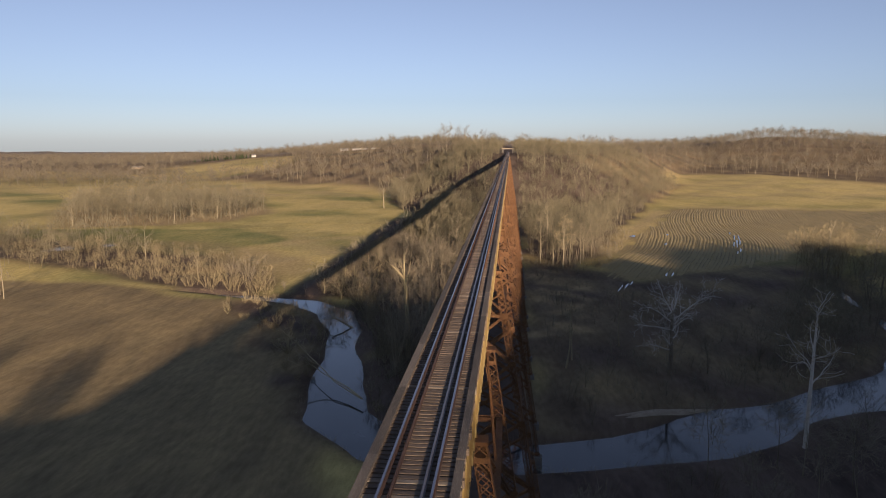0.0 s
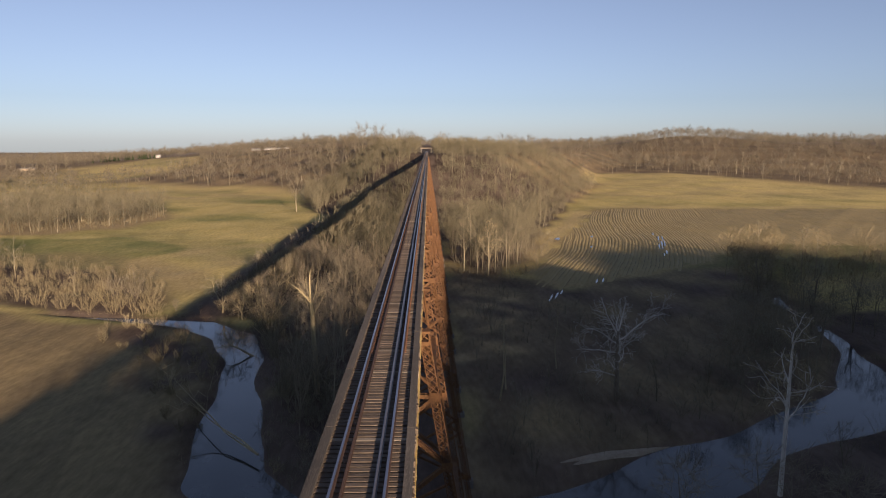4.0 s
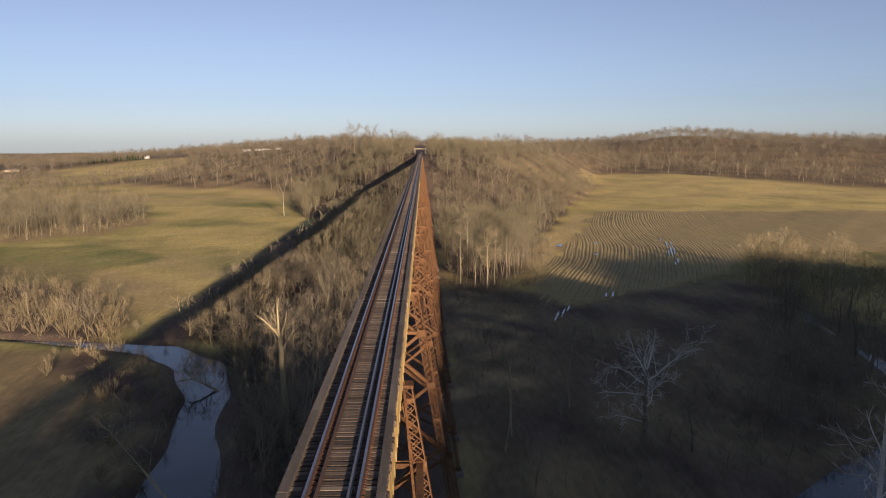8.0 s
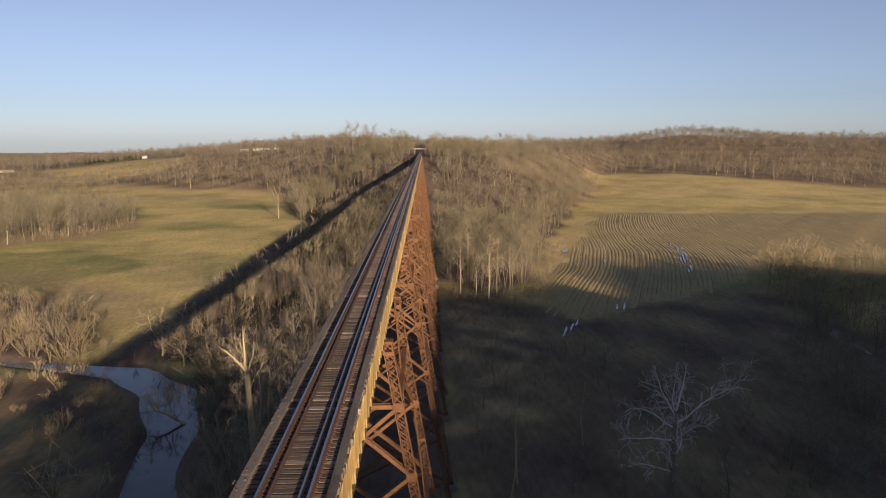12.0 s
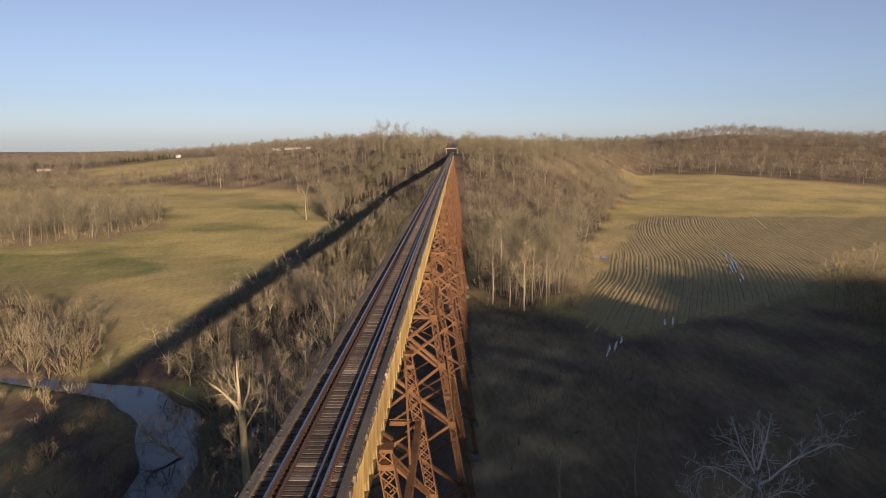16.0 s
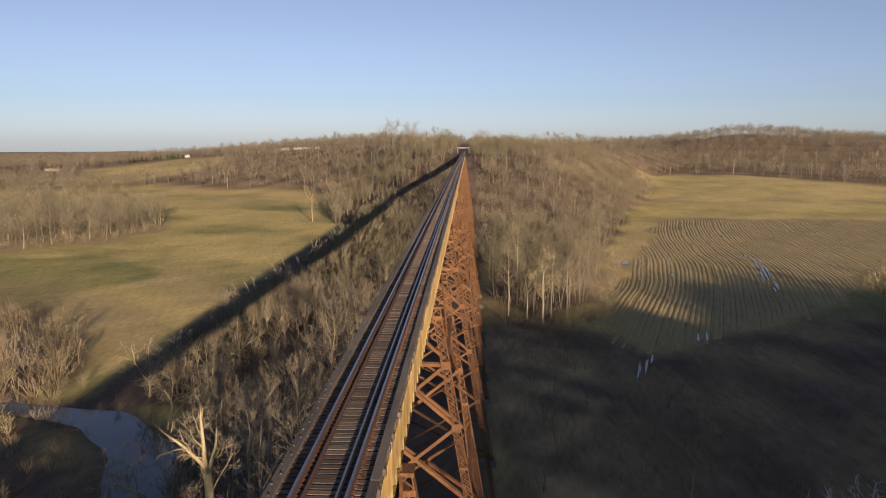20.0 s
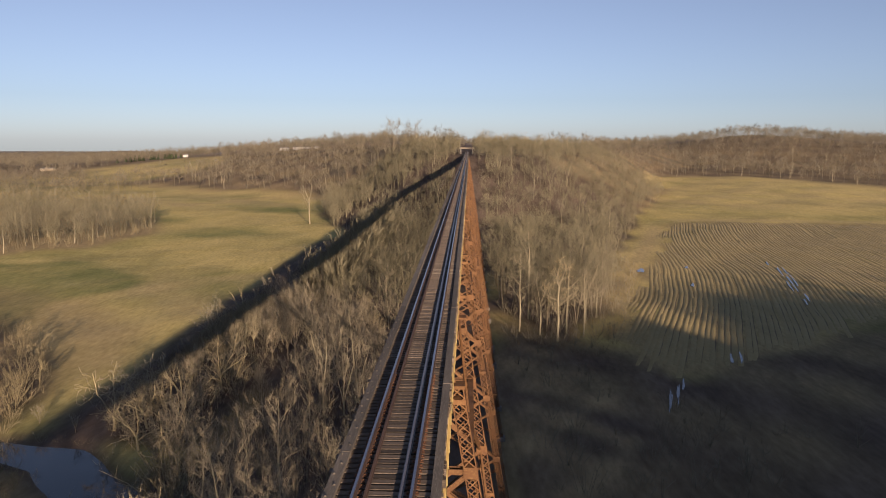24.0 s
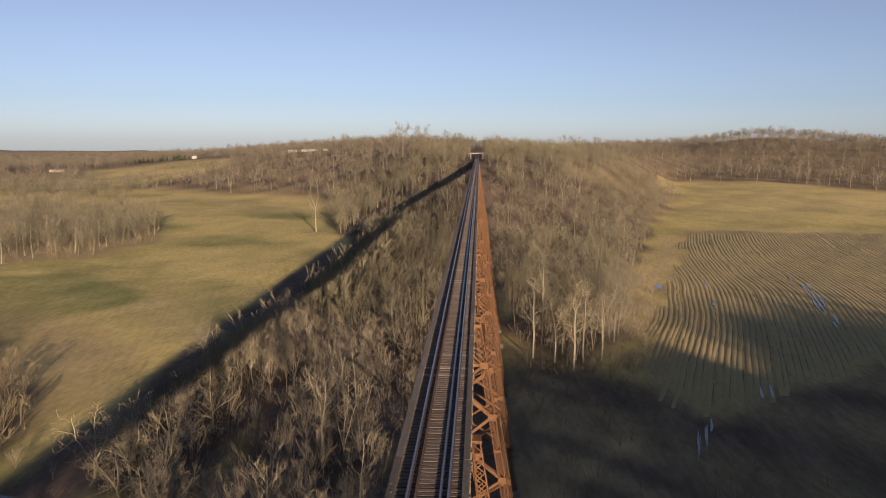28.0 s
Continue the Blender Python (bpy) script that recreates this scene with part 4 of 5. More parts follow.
def thicket(name, kinds, xs, ys, seed, mat, label, lo=0.75, hi=1.2, category="woodland"):
    """Many trees joined into one object."""
    r = np.random.default_rng(seed)
    zs = land(xs, ys) - 0.15
    pick = r.integers(0, len(kinds), len(xs))
    V, F, n0 = [], [], 0
    for k, (v, f) in enumerate(kinds):
        w = np.where(pick == k)[0]
        if not len(w):
            continue
        a, s = r.uniform(0, 6.28, len(w)), r.uniform(np.broadcast_to(lo, xs.shape)[w], np.broadcast_to(hi, xs.shape)[w])
        c, q = np.cos(a) * s, np.sin(a) * s
        out = np.empty((len(w), len(v), 3), np.float32)
        out[..., 0] = v[None, :, 0] * c[:, None] - v[None, :, 1] * q[:, None] + xs[w][:, None]
        out[..., 1] = v[None, :, 0] * q[:, None] + v[None, :, 1] * c[:, None] + ys[w][:, None]
        out[..., 2] = v[None, :, 2] * (s * r.uniform(0.88, 1.12, len(w)))[:, None] + zs[w][:, None]
        V.append(out.reshape(-1, 3))
        F.append((f[None] + (np.arange(len(w)) * len(v))[:, None, None] + n0).reshape(-1, 3))
        n0 += len(w) * len(v)
    ob = new(name, big_mesh(name, np.concatenate(V), np.concatenate(F), mat))
    return tagged(ob, label, category, kind="stuff")


def whole(wc):
    (v, f), (cv, cf) = wc
    return np.concatenate([v, cv]), np.concatenate([f, cf + len(v)])


def dry(x, y):
    return river_gap(x, y) > 2.5


def off_track(x, y):
    return (np.abs(x) > np.maximum(5.0, 10.5 - np.clip((y - 380) / 40, 0, 5))) & dry(x, y)


def off_strip(x, y):
    """Clear of the track and of the open strip on which the trestle's shadow lies."""
    lie = x + 1.78 * (39 - land(x, y))
    return off_track(x, y) & ((lie < -5) | (lie > 11))


NEAR = [bare_tree(20 + k, h, sp, li, 6, 6, th, cl, fo, 0.026, lf, 6, 2, wild=0.6) for k, (h, sp, li, th, cl, fo, lf) in enumerate(((17, 5.4, 14, 0.16, 0.25, 2, 0.6), (19, 5.6, 15, 0.18, 0.3, 1, 0.6), (20, 5.4, 14, 0.19, 0.36, 1, 0.6), (16, 5.8, 15, 0.15, 0.24, 3, 0.5)))]
BRUSH = [vase_tree(40 + k, h, sp, st, 9, 8, 2, 0.017, th, cl) for k, (h, sp, st, th, cl) in enumerate(((11, 3.4, 8, 0.10, 0.14), (13, 3.5, 7, 0.12, 0.22), (9.5, 3.5, 9, 0.09, 0.08), (15, 3.6, 7, 0.14, 0.28), (12, 4.2, 9, 0.11, 0.18)))]
BRUSHM = [whole(vase_tree(50 + k, h, sp, st, 6, 7, 0, 0.034, th, cl)) for k, (h, sp, st, th, cl) in enumerate(((12, 3.6, 6, 0.09, 0.14), (13, 3.8, 6, 0.1, 0.2), (15, 3.9, 6, 0.12, 0.28)))]
MID = [whole(round_tree(60 + k, h, sp, 12, 4, 9, th, cl, 0.042, st, 0, True, 0.6, 0.38)) for k, (h, sp, th, cl, st) in enumerate(((17, 6.0, 0.11, 0.2, 1), (19, 6.6, 0.12, 0.28, 1), (14, 5.8, 0.09, 0.15, 2), (18, 6.2, 0.12, 0.3, 1), (12, 5.2, 0.08, 0.1, 3), (16, 6.6, 0.1, 0.2, 2)))]
FAR = [whole(round_tree(80 + k, h, sp, 8, 3, 3, 0.13, cl, 0.17, 1)) for k, (h, sp, cl) in enumerate(((17, 6.6, 0.2), (19, 7.0, 0.28), (14, 6.6, 0.14), (19, 6.2, 0.28), (12, 6.4, 0.1)))]
FAN = [whole(fan_bush(70 + k, h, 12, 10, 0.025, op)) for k, (h, op) in enumerate(((4.2, 0.9), (5.4, 0.8), (3.2, 1.1), (6.4, 0.65)))]
# Wide-bladed trees kept out of view, only to cast shade.
HILLTOP = [whole(bare_tree(90 + k, h, 5.6, 8, 3, 2, 0.2, 0.12, 1, 0.2, 0.7, 3, 0, True)) for k, h in enumerate((18, 20, 15))]
SHRUB = [whole(bare_tree(95 + k, h, sp, 7, 3, 3, 0.05, 0.04, 3, 0.03, 0.7, 3, 0, True)) for k, (h, sp) in enumerate(((3.6, 2.6), (5.0, 3.0), (2.6, 2.2), (4.4, 3.2)))]
FRONT = [round_tree(120 + k, h, sp, 18, 6, 7, th, cl, 0.026, st, 2, False) for k, (h, sp, th, cl, st) in enumerate(((17, 5.4, 0.14, 0.14, 2), (19, 5.8, 0.17, 0.2, 1), (14, 5.6, 0.12, 0.1, 3), (17, 6.0, 0.14, 0.16, 2)))]
near_meshes = [tree_mesh(wc, M_PALE2, M_BRUSH) for wc in NEAR]
brush_meshes = [tree_mesh(wc, M_BARK, M_SHRUB if k == 2 else M_BRUSH) for k, wc in enumerate(BRUSH)]
front_meshes = [tree_mesh(wc, M_BARK, M_WOODS) for wc in FRONT]
fan_meshes = [tree_mesh(fan_bush(130 + k, h, 22, 12, 0.035, op), M_SHRUB, M_SHRUB) for k, (h, op) in enumerate(((6.0, 1.0), (7.0, 0.8), (5.0, 1.1)))]

r = np.random.default_rng(11)
xs, ys = scatter(W_LEFT, 4.9, 1, off_strip)
xr, yr = scatter(W_RIGHT, 7.6, 2, off_track)
close = ys < 262
for x, y in zip(xs[close], ys[close]):
    tall = r.random() < 0.15 and abs(x) < 34
    reach = float(np.interp(abs(x), (10, 26, 34, 42), (0.8, 1.0, 0.75, 0.55))) if y < 222 else float(np.interp(abs(x), (10, 28, 40, 52), (0.8, 1.05, 1.35, 1.1)))
    plant(near_meshes[r.integers(0, 4)] if tall else brush_meshes[r.integers(0, 5)], x, y, (r.uniform(0.75, 1.05) if tall else r.uniform(0.48, 0.88)) * reach, r.uniform(0, 6.28), label="slim pale-trunked leafless tree rising out of the thicket" if tall else "bushy leafless tree with sunlit upright twigs", group="trees beside the trestle")
outer = ~close & (xs < -33) & (ys < 410)
OUTER = [whole(vase_tree(160 + k, 10.0, sp, 8, 8, 11, 0, 0.034, 0.09, cl)) for k, (sp, cl) in enumerate(((3.0, 0.2), (3.2, 0.26), (2.8, 0.16)))]
lean = np.where(xs[outer] > -43.5, (xs[outer] + 69) / 17.8, (xs[outer] + 66) / 22.0)
thicket("woodland", OUTER, xs[outer], ys[outer], 35, M_WOODS, "even-topped leafless trees along the outer side of the wood", lean * 0.95, lean * 1.05)
x_, y_ = scatter([(-63, 212), (-58, 206), (-49, 208), (-46, 228), (-50, 262), (-62, 268)], 4.0, 36, dry)
lean = (x_ + 69) / 17.8
thicket("woodland", OUTER, x_, y_, 39, M_TWIG, "young leafless trees between the wood and the pasture", lean * 0.9, lean * 1.05)
x_, y_ = scatter([(-43, 180), (-46, 172), (-54, 181), (-62, 186), (-74, 190), (-74, 198), (-58, 197), (-48, 194)], 6.0, 40, dry)
for x, y in zip(x_, y_):
    plant(brush_meshes[r.integers(0, 5)], x, y, r.uniform(0.28, 0.42), r.uniform(0, 6.28), label="bushy leafless tree with sunlit upright twigs", group="trees beside the trestle")
inner = ~close & ~outer
thicket("woodland", BRUSHM + BRUSHM + MID[:3], xs[inner], ys[inner], 3, M_WOODS, "dense leafless winter woodland on the slope beside the trestle", 0.6, 1.0)
front = yr < 300
for x, y in zip(xr[front], yr[front]):
    plant(front_meshes[r.integers(0, 4)], x, y, r.uniform(0.75, 1.15), r.uniform(0, 6.28), group="trees beside the trestle")
low_part = ~front & (yr < 400)
thicket("woodland", MID, xr[low_part], yr[low_part], 4, M_WOODS, "dense leafless winter woodland beside the ploughed field", 0.7, 1.15)
thicket("woodland", MID, xr[yr >= 400], yr[yr >= 400], 34, M_WOODS, "dense leafless winter woodland climbing to the trestle end", 0.6, 0.95)
x_, y_ = scatter(W_LEFT, 5.0, 21, off_track)
for x, y in ((-12, 80), (-16, 84), (-21, 88), (-13, 90), (-18, 94), (-24, 96), (-12, 100), (-20, 102), (-15, 107), (-25, 118), (-23.5, 126), (-17, 119), (-17, 127), (-25, 131), (-21, 112)):
    plant(brush_meshes[r.integers(0, 5)], x, y, r.uniform(0.3, 0.55), r.uniform(0, 6.28), label="bushy leafless shrub in the shade of the bank", group="trees beside the trestle")
thicket("undergrowth", SHRUB + FAN[:1], x_, y_, 22, M_TWIG, "tangled bare undergrowth below the trees", 0.3, 0.7, "bushes")
x_, y_ = scatter(W_RIGHT, 9.0, 23, off_track)
thicket("undergrowth", SHRUB, x_, y_, 24, M_TWIG, "tangled bare undergrowth below the trees", 0.6, 1.2, "bushes")
x_, y_ = scatter(W_CLUMP, 6.5, 61)
thicket("undergrowth", FAN, x_, y_, 62, M_SHRUB, "tangled bare undergrowth in the grove", 0.5, 1.0, "bushes")
x_, y_ = scatter(W_CLUMP, 8.4, 5)
thicket("woodland", MID, x_, y_, 6, M_WOODS, "leafless grove standing between straw-coloured fields", 0.7, 1.05)
x_, y_ = scatter(W_BANK, 5.0, 7, lambda x, y: river_gap(x, y) > 0.3)
thicket("thicket", FAN + SHRUB, x_, y_, 8, M_SHRUB, "dry golden bushes and saplings along the river bank", 0.3, 1.1, "bushes")
x_, y_ = scatter(W_BANK, 7.5, 27, dry)
thicket("thicket", [MID[2], MID[4], MID[5]], x_, y_, 28, M_SHRUB, "small round-crowned trees along the river bank", 0.3, 0.62, "bushes")
x_, y_ = scatter([(-48, 168), (-42, 146), (-38, 118), (-42, 116), (-47, 146), (-54, 168)], 3.2, 63)
thicket("thicket", FAN[:3] + SHRUB, x_, y_, 64, M_TWIG, "dark scrub on the steep river bank", 0.25, 0.6, "bushes")
x_, y_ = scatter([(-46, 74), (-10, 58), (60, 70), (112, 130), (118, 176), (96, 150), (60, 112), (10, 82), (-24, 96), (-34, 150), (-60, 188), (-110, 196), (-112, 186), (-56, 168), (-46, 130)], 2.3, 65, lambda x, y: np.abs(river_gap(x, y) - 3.2) < 1.4)
thicket("grass_tufts", [whole(fan_bush(75 + k, 1.3, 7, 2, 0.02, 1.2)) for k in range(3)], x_, y_, 66, M_SHRUB, "dry grass tufts and weeds along the river edge", 0.5, 1.2, "grass")
for x, y, size in ((-77, 187.5, 0.85), (-81, 188.5, 0.9), (-90, 190, 1.0), (-99, 193, 0.9), (-107, 194, 0.8), (-117, 199, 1.0), (-82, 198, 0.9), (-86, 204, 1.05), (-95, 199, 0.9), (-90, 212, 0.8), (-102, 205, 1.0)):
    bush = plant(fan_meshes[r.integers(0, 3)], x, y, size, r.uniform(0, 6.28), "bush", "golden-brown bare bush fanning out over the river bank", "bushes on the river bank")
    bush["category"] = "bush"
# M_SHRUB's paler colour brightens this thicket, which lies in shade.
x_, y_ = scatter(W_RIVER_R, 6.0, 9, dry)
thicket("woodland", MID[2:5] + FAN, x_, y_, 10, M_SHRUB, "bare riverside trees and bushes at the edge of the field", 0.55, 0.95)
x_, y_ = scatter([(-164, 215), (-150, 232), (-190, 300), (-330, 300), (-330, 200), (-220, 205)], 11, 29, dry)
thicket("woodland", MID, x_, y_, 30, M_WOODS, "bare riverside trees beyond the mown field", 0.6, 1.0)
x_, y_ = scatter([(-900, 640), (-480, 680), (-350, 690), (-300, 780), (-420, 840), (-620, 930), (-900, 950)], 13, 31, lambda x, y: ~inside(F_HILL, x, y) & (np.hypot(x + 618, y - 1050) > 55))
thicket("woodland", FAR, x_, y_, 32, M_FARWOOD, "leafless woods filling the distant valley", 0.7, 1.1)


def on_north(x, y):
    foot = np.interp(x, NX, N_FOOT) + np.interp(x, (-400, -150, 0, 200, 300), (60, 50, 0, 112, -14)) + 24 * wob(x, y, 190, 3) * (x < -90)
    top = np.interp(x, NX, N_TOP) + 130
    return (y > foot) & ((y < top) | ((np.abs(x - 500) < 230) & (y < 1400))) & ~inside(F_HILL, x, y) & (np.hypot(x + 618, y - 1060) > 55) & (np.abs(x) > 9) & ~inside(W_LEFT, x, y) & ~inside(W_RIGHT, x, y)


N_AREA = [(-900, 560), (-60, 560), (60, 620), (700, 560), (1000, 700), (1000, 1500), (-900, 1500)]
x_, y_ = scatter(N_AREA, 14.2, 12, on_north)
thicket("woodland", FAR, x_, y_, 13, M_FARWOOD, "leafless woods covering the hills beyond the fields", 0.75, 1.15)
FARTHEST = [whole(bare_tree(140 + k, h, 9.0, 5, 2, 1, 0.4, 0.1, 1, 0.55, 0.6, 3, 0, True)) for k, h in enumerate((15, 18, 13))]
x_, y_ = scatter([(-2900, 2300), (-900, 950), (-560, 1240), (-250, 1480), (1000, 1480), (1000, 1700), (-200, 2500), (-1200, 3600)], 25, 16, lambda x, y: ~inside(N_AREA, x, y))
thicket("woodland", FARTHEST, x_, y_, 17, M_FARWOOD, "leafless woods rolling away to the horizon", 0.75, 1.1)
PALEMID = [whole(bare_tree(150 + k, h, 4.2, 8, 3, 2, 0.24, 0.4, fo, 0.07, 0.8, 3, 0, True, 0.0, 0.3, False, 0.6)) for k, (h, fo) in enumerate(((19, 1), (21, 2), (17, 1)))]
x_, y_ = scatter(N_AREA, 30, 18, lambda x, y: on_north(x, y) & (y < np.interp(x, NX, N_FOOT) + 260))
thicket("woodland", PALEMID, x_, y_, 19, M_PALEWOOD, "pale-trunked leafless trees among the hill woods", 0.75, 1.05)
x_, y_ = scatter(W_CLUMP, 20, 20)
thicket("woodland", PALEMID, x_, y_, 25, M_PALEWOOD, "pale-trunked leafless trees in the grove", 0.75, 1.0)
x_, y_ = scatter(W_RIGHT, 38, 26, off_track)
thicket("woodland", PALEMID, x_, y_, 33, M_PALEWOOD, "pale-trunked leafless trees in the wood beside the trestle", 0.75, 1.05)
x_, y_ = scatter(W_LEFT, 15, 37, lambda x, y: off_strip(x, y) & (y > 262))
thicket("woodland", PALEMID, x_, y_, 38, M_PALEWOOD, "pale-trunked leafless trees on the slope beside the trestle", 0.5, 0.85)
# Unseen woods added as shadow casters; the gap lets a lit streak through.
S_WOODS = [(-300, -420), (-150, -330), (-60, -215), (14, -178), (60, -185), (90, -172), (120, -158), (150, -116), (175, -120), (215, -92), (250, -58), (275, -36), (350, -10), (430, -15), (430, -150), (120, -290), (-300, -520)]
x_, y_ = scatter(S_WOODS, 7.4, 14, lambda x, y: (np.abs(x) > 12) & (y > np.interp(x, SX, S_TOP) - 120) & (np.abs(x - 0.345 * (-100 - y) - 186) > 6.0))
thicket("woodland", HILLTOP, x_, y_, 15, M_WOODS, "unseen leafless hilltop woods casting shade from behind the near end", 0.35, 0.55)

x_, y_ = scatter([(12, 84), (50, 100), (90, 130), (96, 170), (66, 190), (34, 205), (22, 236), (13, 250)], 4.4, 46, lambda x, y: dry(x, y) & (wob(x, y, 60) > -0.25))
thicket("thicket", FAN + SHRUB, x_, y_, 47, M_TWIG, "bare brush growing on the shaded valley floor", 0.35, 0.9, "bushes")
x_, y_ = scatter([(11, 244), (20, 236), (33, 234), (46, 262), (58, 312), (70, 362), (60, 372), (44, 312), (30, 262), (12, 282)], 3.6, 52, off_track)
thicket("thicket", SHRUB + FAN, x_, y_, 53, M_TWIG, "tangled bare scrub at the front of the wood", 0.4, 1.0, "bushes")
x_, y_ = scatter([(-28, 80), (-14, 72), (-8, 70), (-8, 126), (-26, 128), (-30, 100)], 3.0, 71, lambda x, y: river_gap(x, y) > 1.0)
thicket("undergrowth", SHRUB + FAN[:3], x_, y_, 72, M_TWIG, "dense bare scrub between the river and the trestle", 0.4, 0.95, "bushes")
# Unseen grove placed to shade the field left of the river.
x_, y_ = scatter([(9, -98), (42, -104), (44, -126), (9, -124)], 4.6, 73)
thicket("woodland", HILLTOP, x_, y_, 74, M_WOODS, "unseen leafless grove casting shade from beside the near end", 0.75, 1.0)
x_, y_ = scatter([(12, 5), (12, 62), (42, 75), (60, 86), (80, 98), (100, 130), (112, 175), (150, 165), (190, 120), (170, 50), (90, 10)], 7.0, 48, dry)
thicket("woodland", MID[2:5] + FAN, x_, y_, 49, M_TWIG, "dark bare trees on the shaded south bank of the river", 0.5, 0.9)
x_, y_ = scatter([(-41, 196), (-60, 200), (-63, 240), (-66, 300), (-68, 400), (-62, 440), (-50, 420), (-44, 300), (-41, 236)], 3.6, 50, off_track)
thicket("thicket", SHRUB, x_, y_, 51, M_TWIG, "low bare scrub along the edge of the pasture", 0.2, 0.5, "bushes")
x_, y_ = scatter([(-38, 178), (-60, 188), (-64, 205), (-60, 262), (-42, 268)], 3.1, 58, dry)
thicket("thicket", SHRUB + FAN, x_, y_, 59, M_TWIG, "dense bare brush between the pasture and the wood", 0.4, 1.0, "bushes")
# Paler twigs paint this strip as sunlit; shadowed scrub nearby gets darker M_TWIG.
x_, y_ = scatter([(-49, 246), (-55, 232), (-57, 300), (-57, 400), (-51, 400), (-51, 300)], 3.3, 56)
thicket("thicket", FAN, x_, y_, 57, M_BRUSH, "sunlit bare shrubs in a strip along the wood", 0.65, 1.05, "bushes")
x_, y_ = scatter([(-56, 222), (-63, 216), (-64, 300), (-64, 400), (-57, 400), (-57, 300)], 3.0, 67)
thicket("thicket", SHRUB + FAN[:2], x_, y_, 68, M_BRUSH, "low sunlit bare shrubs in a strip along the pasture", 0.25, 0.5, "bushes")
# Unseen crest trees thicken the cast shade, leaving the same lit gap.
x_, y_ = scatter([(58, -192), (62, -168), (90, -156), (120, -140), (150, -100), (175, -103), (215, -75), (250, -42), (278, -20), (280, -52), (215, -106), (150, -136), (90, -196)], 3.9, 54, lambda x, y: np.abs(x - 0.345 * (-100 - y) - 186) > 6.0)
thicket("woodland", HILLTOP, x_, y_, 55, M_WOODS, "unseen leafless crest woods casting shade from behind the near end", 0.3, 0.55)
# Unseen rows with wave-shaped gaps, so light falls in streaks.
x_, y_ = scatter([(-170, -168), (-60, -104), (-14, -94), (14, -96), (42, -102), (44, -122), (-14, -128), (-60, -146), (-170, -200)], 3.7, 44, lambda x, y: (np.abs(x) > 8) & ((x > 8) | (np.sin((x + 0.345 * y) * 0.30) + 0.8 * np.sin((x + 0.345 * y) * 0.83 + 1) > 0.05)))
thicket("woodland", HILLTOP, x_, y_, 45, M_WOODS, "unseen leafless woods casting streaked shade from the near end", 0.45, 0.92)
BANK = [whole(vase_tree(170 + k, h, sp, 9, 7, 7, 0, 0.028, 0.05, 0.03)) for k, (h, sp) in enumerate(((3.4, 1.9), (4.4, 2.1), (2.6, 1.8)))]
x_, y_ = scatter([(-82, 178), (-68, 176), (-58, 166), (-51, 156), (-45, 142), (-40, 124), (-36, 104), (-48, 104), (-56, 128), (-66, 146), (-86, 162)], 4.0, 69, lambda x, y: (river_gap(x, y) > 0.6) & (wob(x, y, 22, 2) > -0.35))
thicket("thicket", BANK, x_, y_, 70, M_SHRUB, "bare brown brush on the inside of the river bend", 0.45, 0.9, "bushes")
x_, y_ = scatter([(-22, 104), (-27, 116), (-30, 132), (-35, 146), (-41, 160), (-46, 176), (-52, 186), (-40, 186), (-34, 164), (-26, 142), (-18, 126), (-12, 104)], 2.7, 29, lambda x, y: river_gap(x, y) > 0.4)
thicket("thicket", BANK + OUTER[:1], x_, y_, 43, M_TWIG, "dense bare brush overhanging the river", 0.5, 0.95, "bushes")
x_, y_ = scatter([(52, 112), (62, 113), (74, 122), (88, 138), (100, 168), (112, 198), (96, 202), (84, 170), (72, 148), (54, 124)], 5.2, 83, dry)
thicket("woodland", MID[2:5] + BANK, x_, y_, 84, M_TWIG, "dark bare trees and brush on the north bank of the river", 0.5, 0.85)
# M_SHRUB's paler colour stands in for sun on these tree tops.
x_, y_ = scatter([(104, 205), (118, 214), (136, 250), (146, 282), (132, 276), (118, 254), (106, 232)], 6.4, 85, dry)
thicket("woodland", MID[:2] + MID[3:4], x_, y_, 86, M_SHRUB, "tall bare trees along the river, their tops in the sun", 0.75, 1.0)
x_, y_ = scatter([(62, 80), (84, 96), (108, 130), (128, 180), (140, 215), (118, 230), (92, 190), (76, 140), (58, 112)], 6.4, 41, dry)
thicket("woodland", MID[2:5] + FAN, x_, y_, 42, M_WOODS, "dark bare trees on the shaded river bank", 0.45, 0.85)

x_, y_ = scatter([(14, 88), (40, 101), (60, 113), (80, 124), (96, 142), (100, 168), (84, 156), (60, 134), (36, 118), (14, 102)], 5.6, 81, lambda x, y: dry(x, y) & (np.hypot(x - 31, y - 94) > 9))
thicket("woodland", MID[2:5] + FAN + SHRUB, x_, y_, 82, M_TWIG, "bare trees and brush along the shaded north bank", 0.4, 0.85)
for x, y in ((-92, 196), (-85, 193), (-52, 190), (-56, 196), (-49, 203), (-44, 192), (-53, 208), (-37, 165), (-40, 176), (-36, 158)):
    plant(brush_meshes[r.integers(0, 5)], x, y, r.uniform(0.6, 1.0), r.uniform(0, 6.28), label="bushy leafless tree overhanging the river", group="trees beside the trestle")

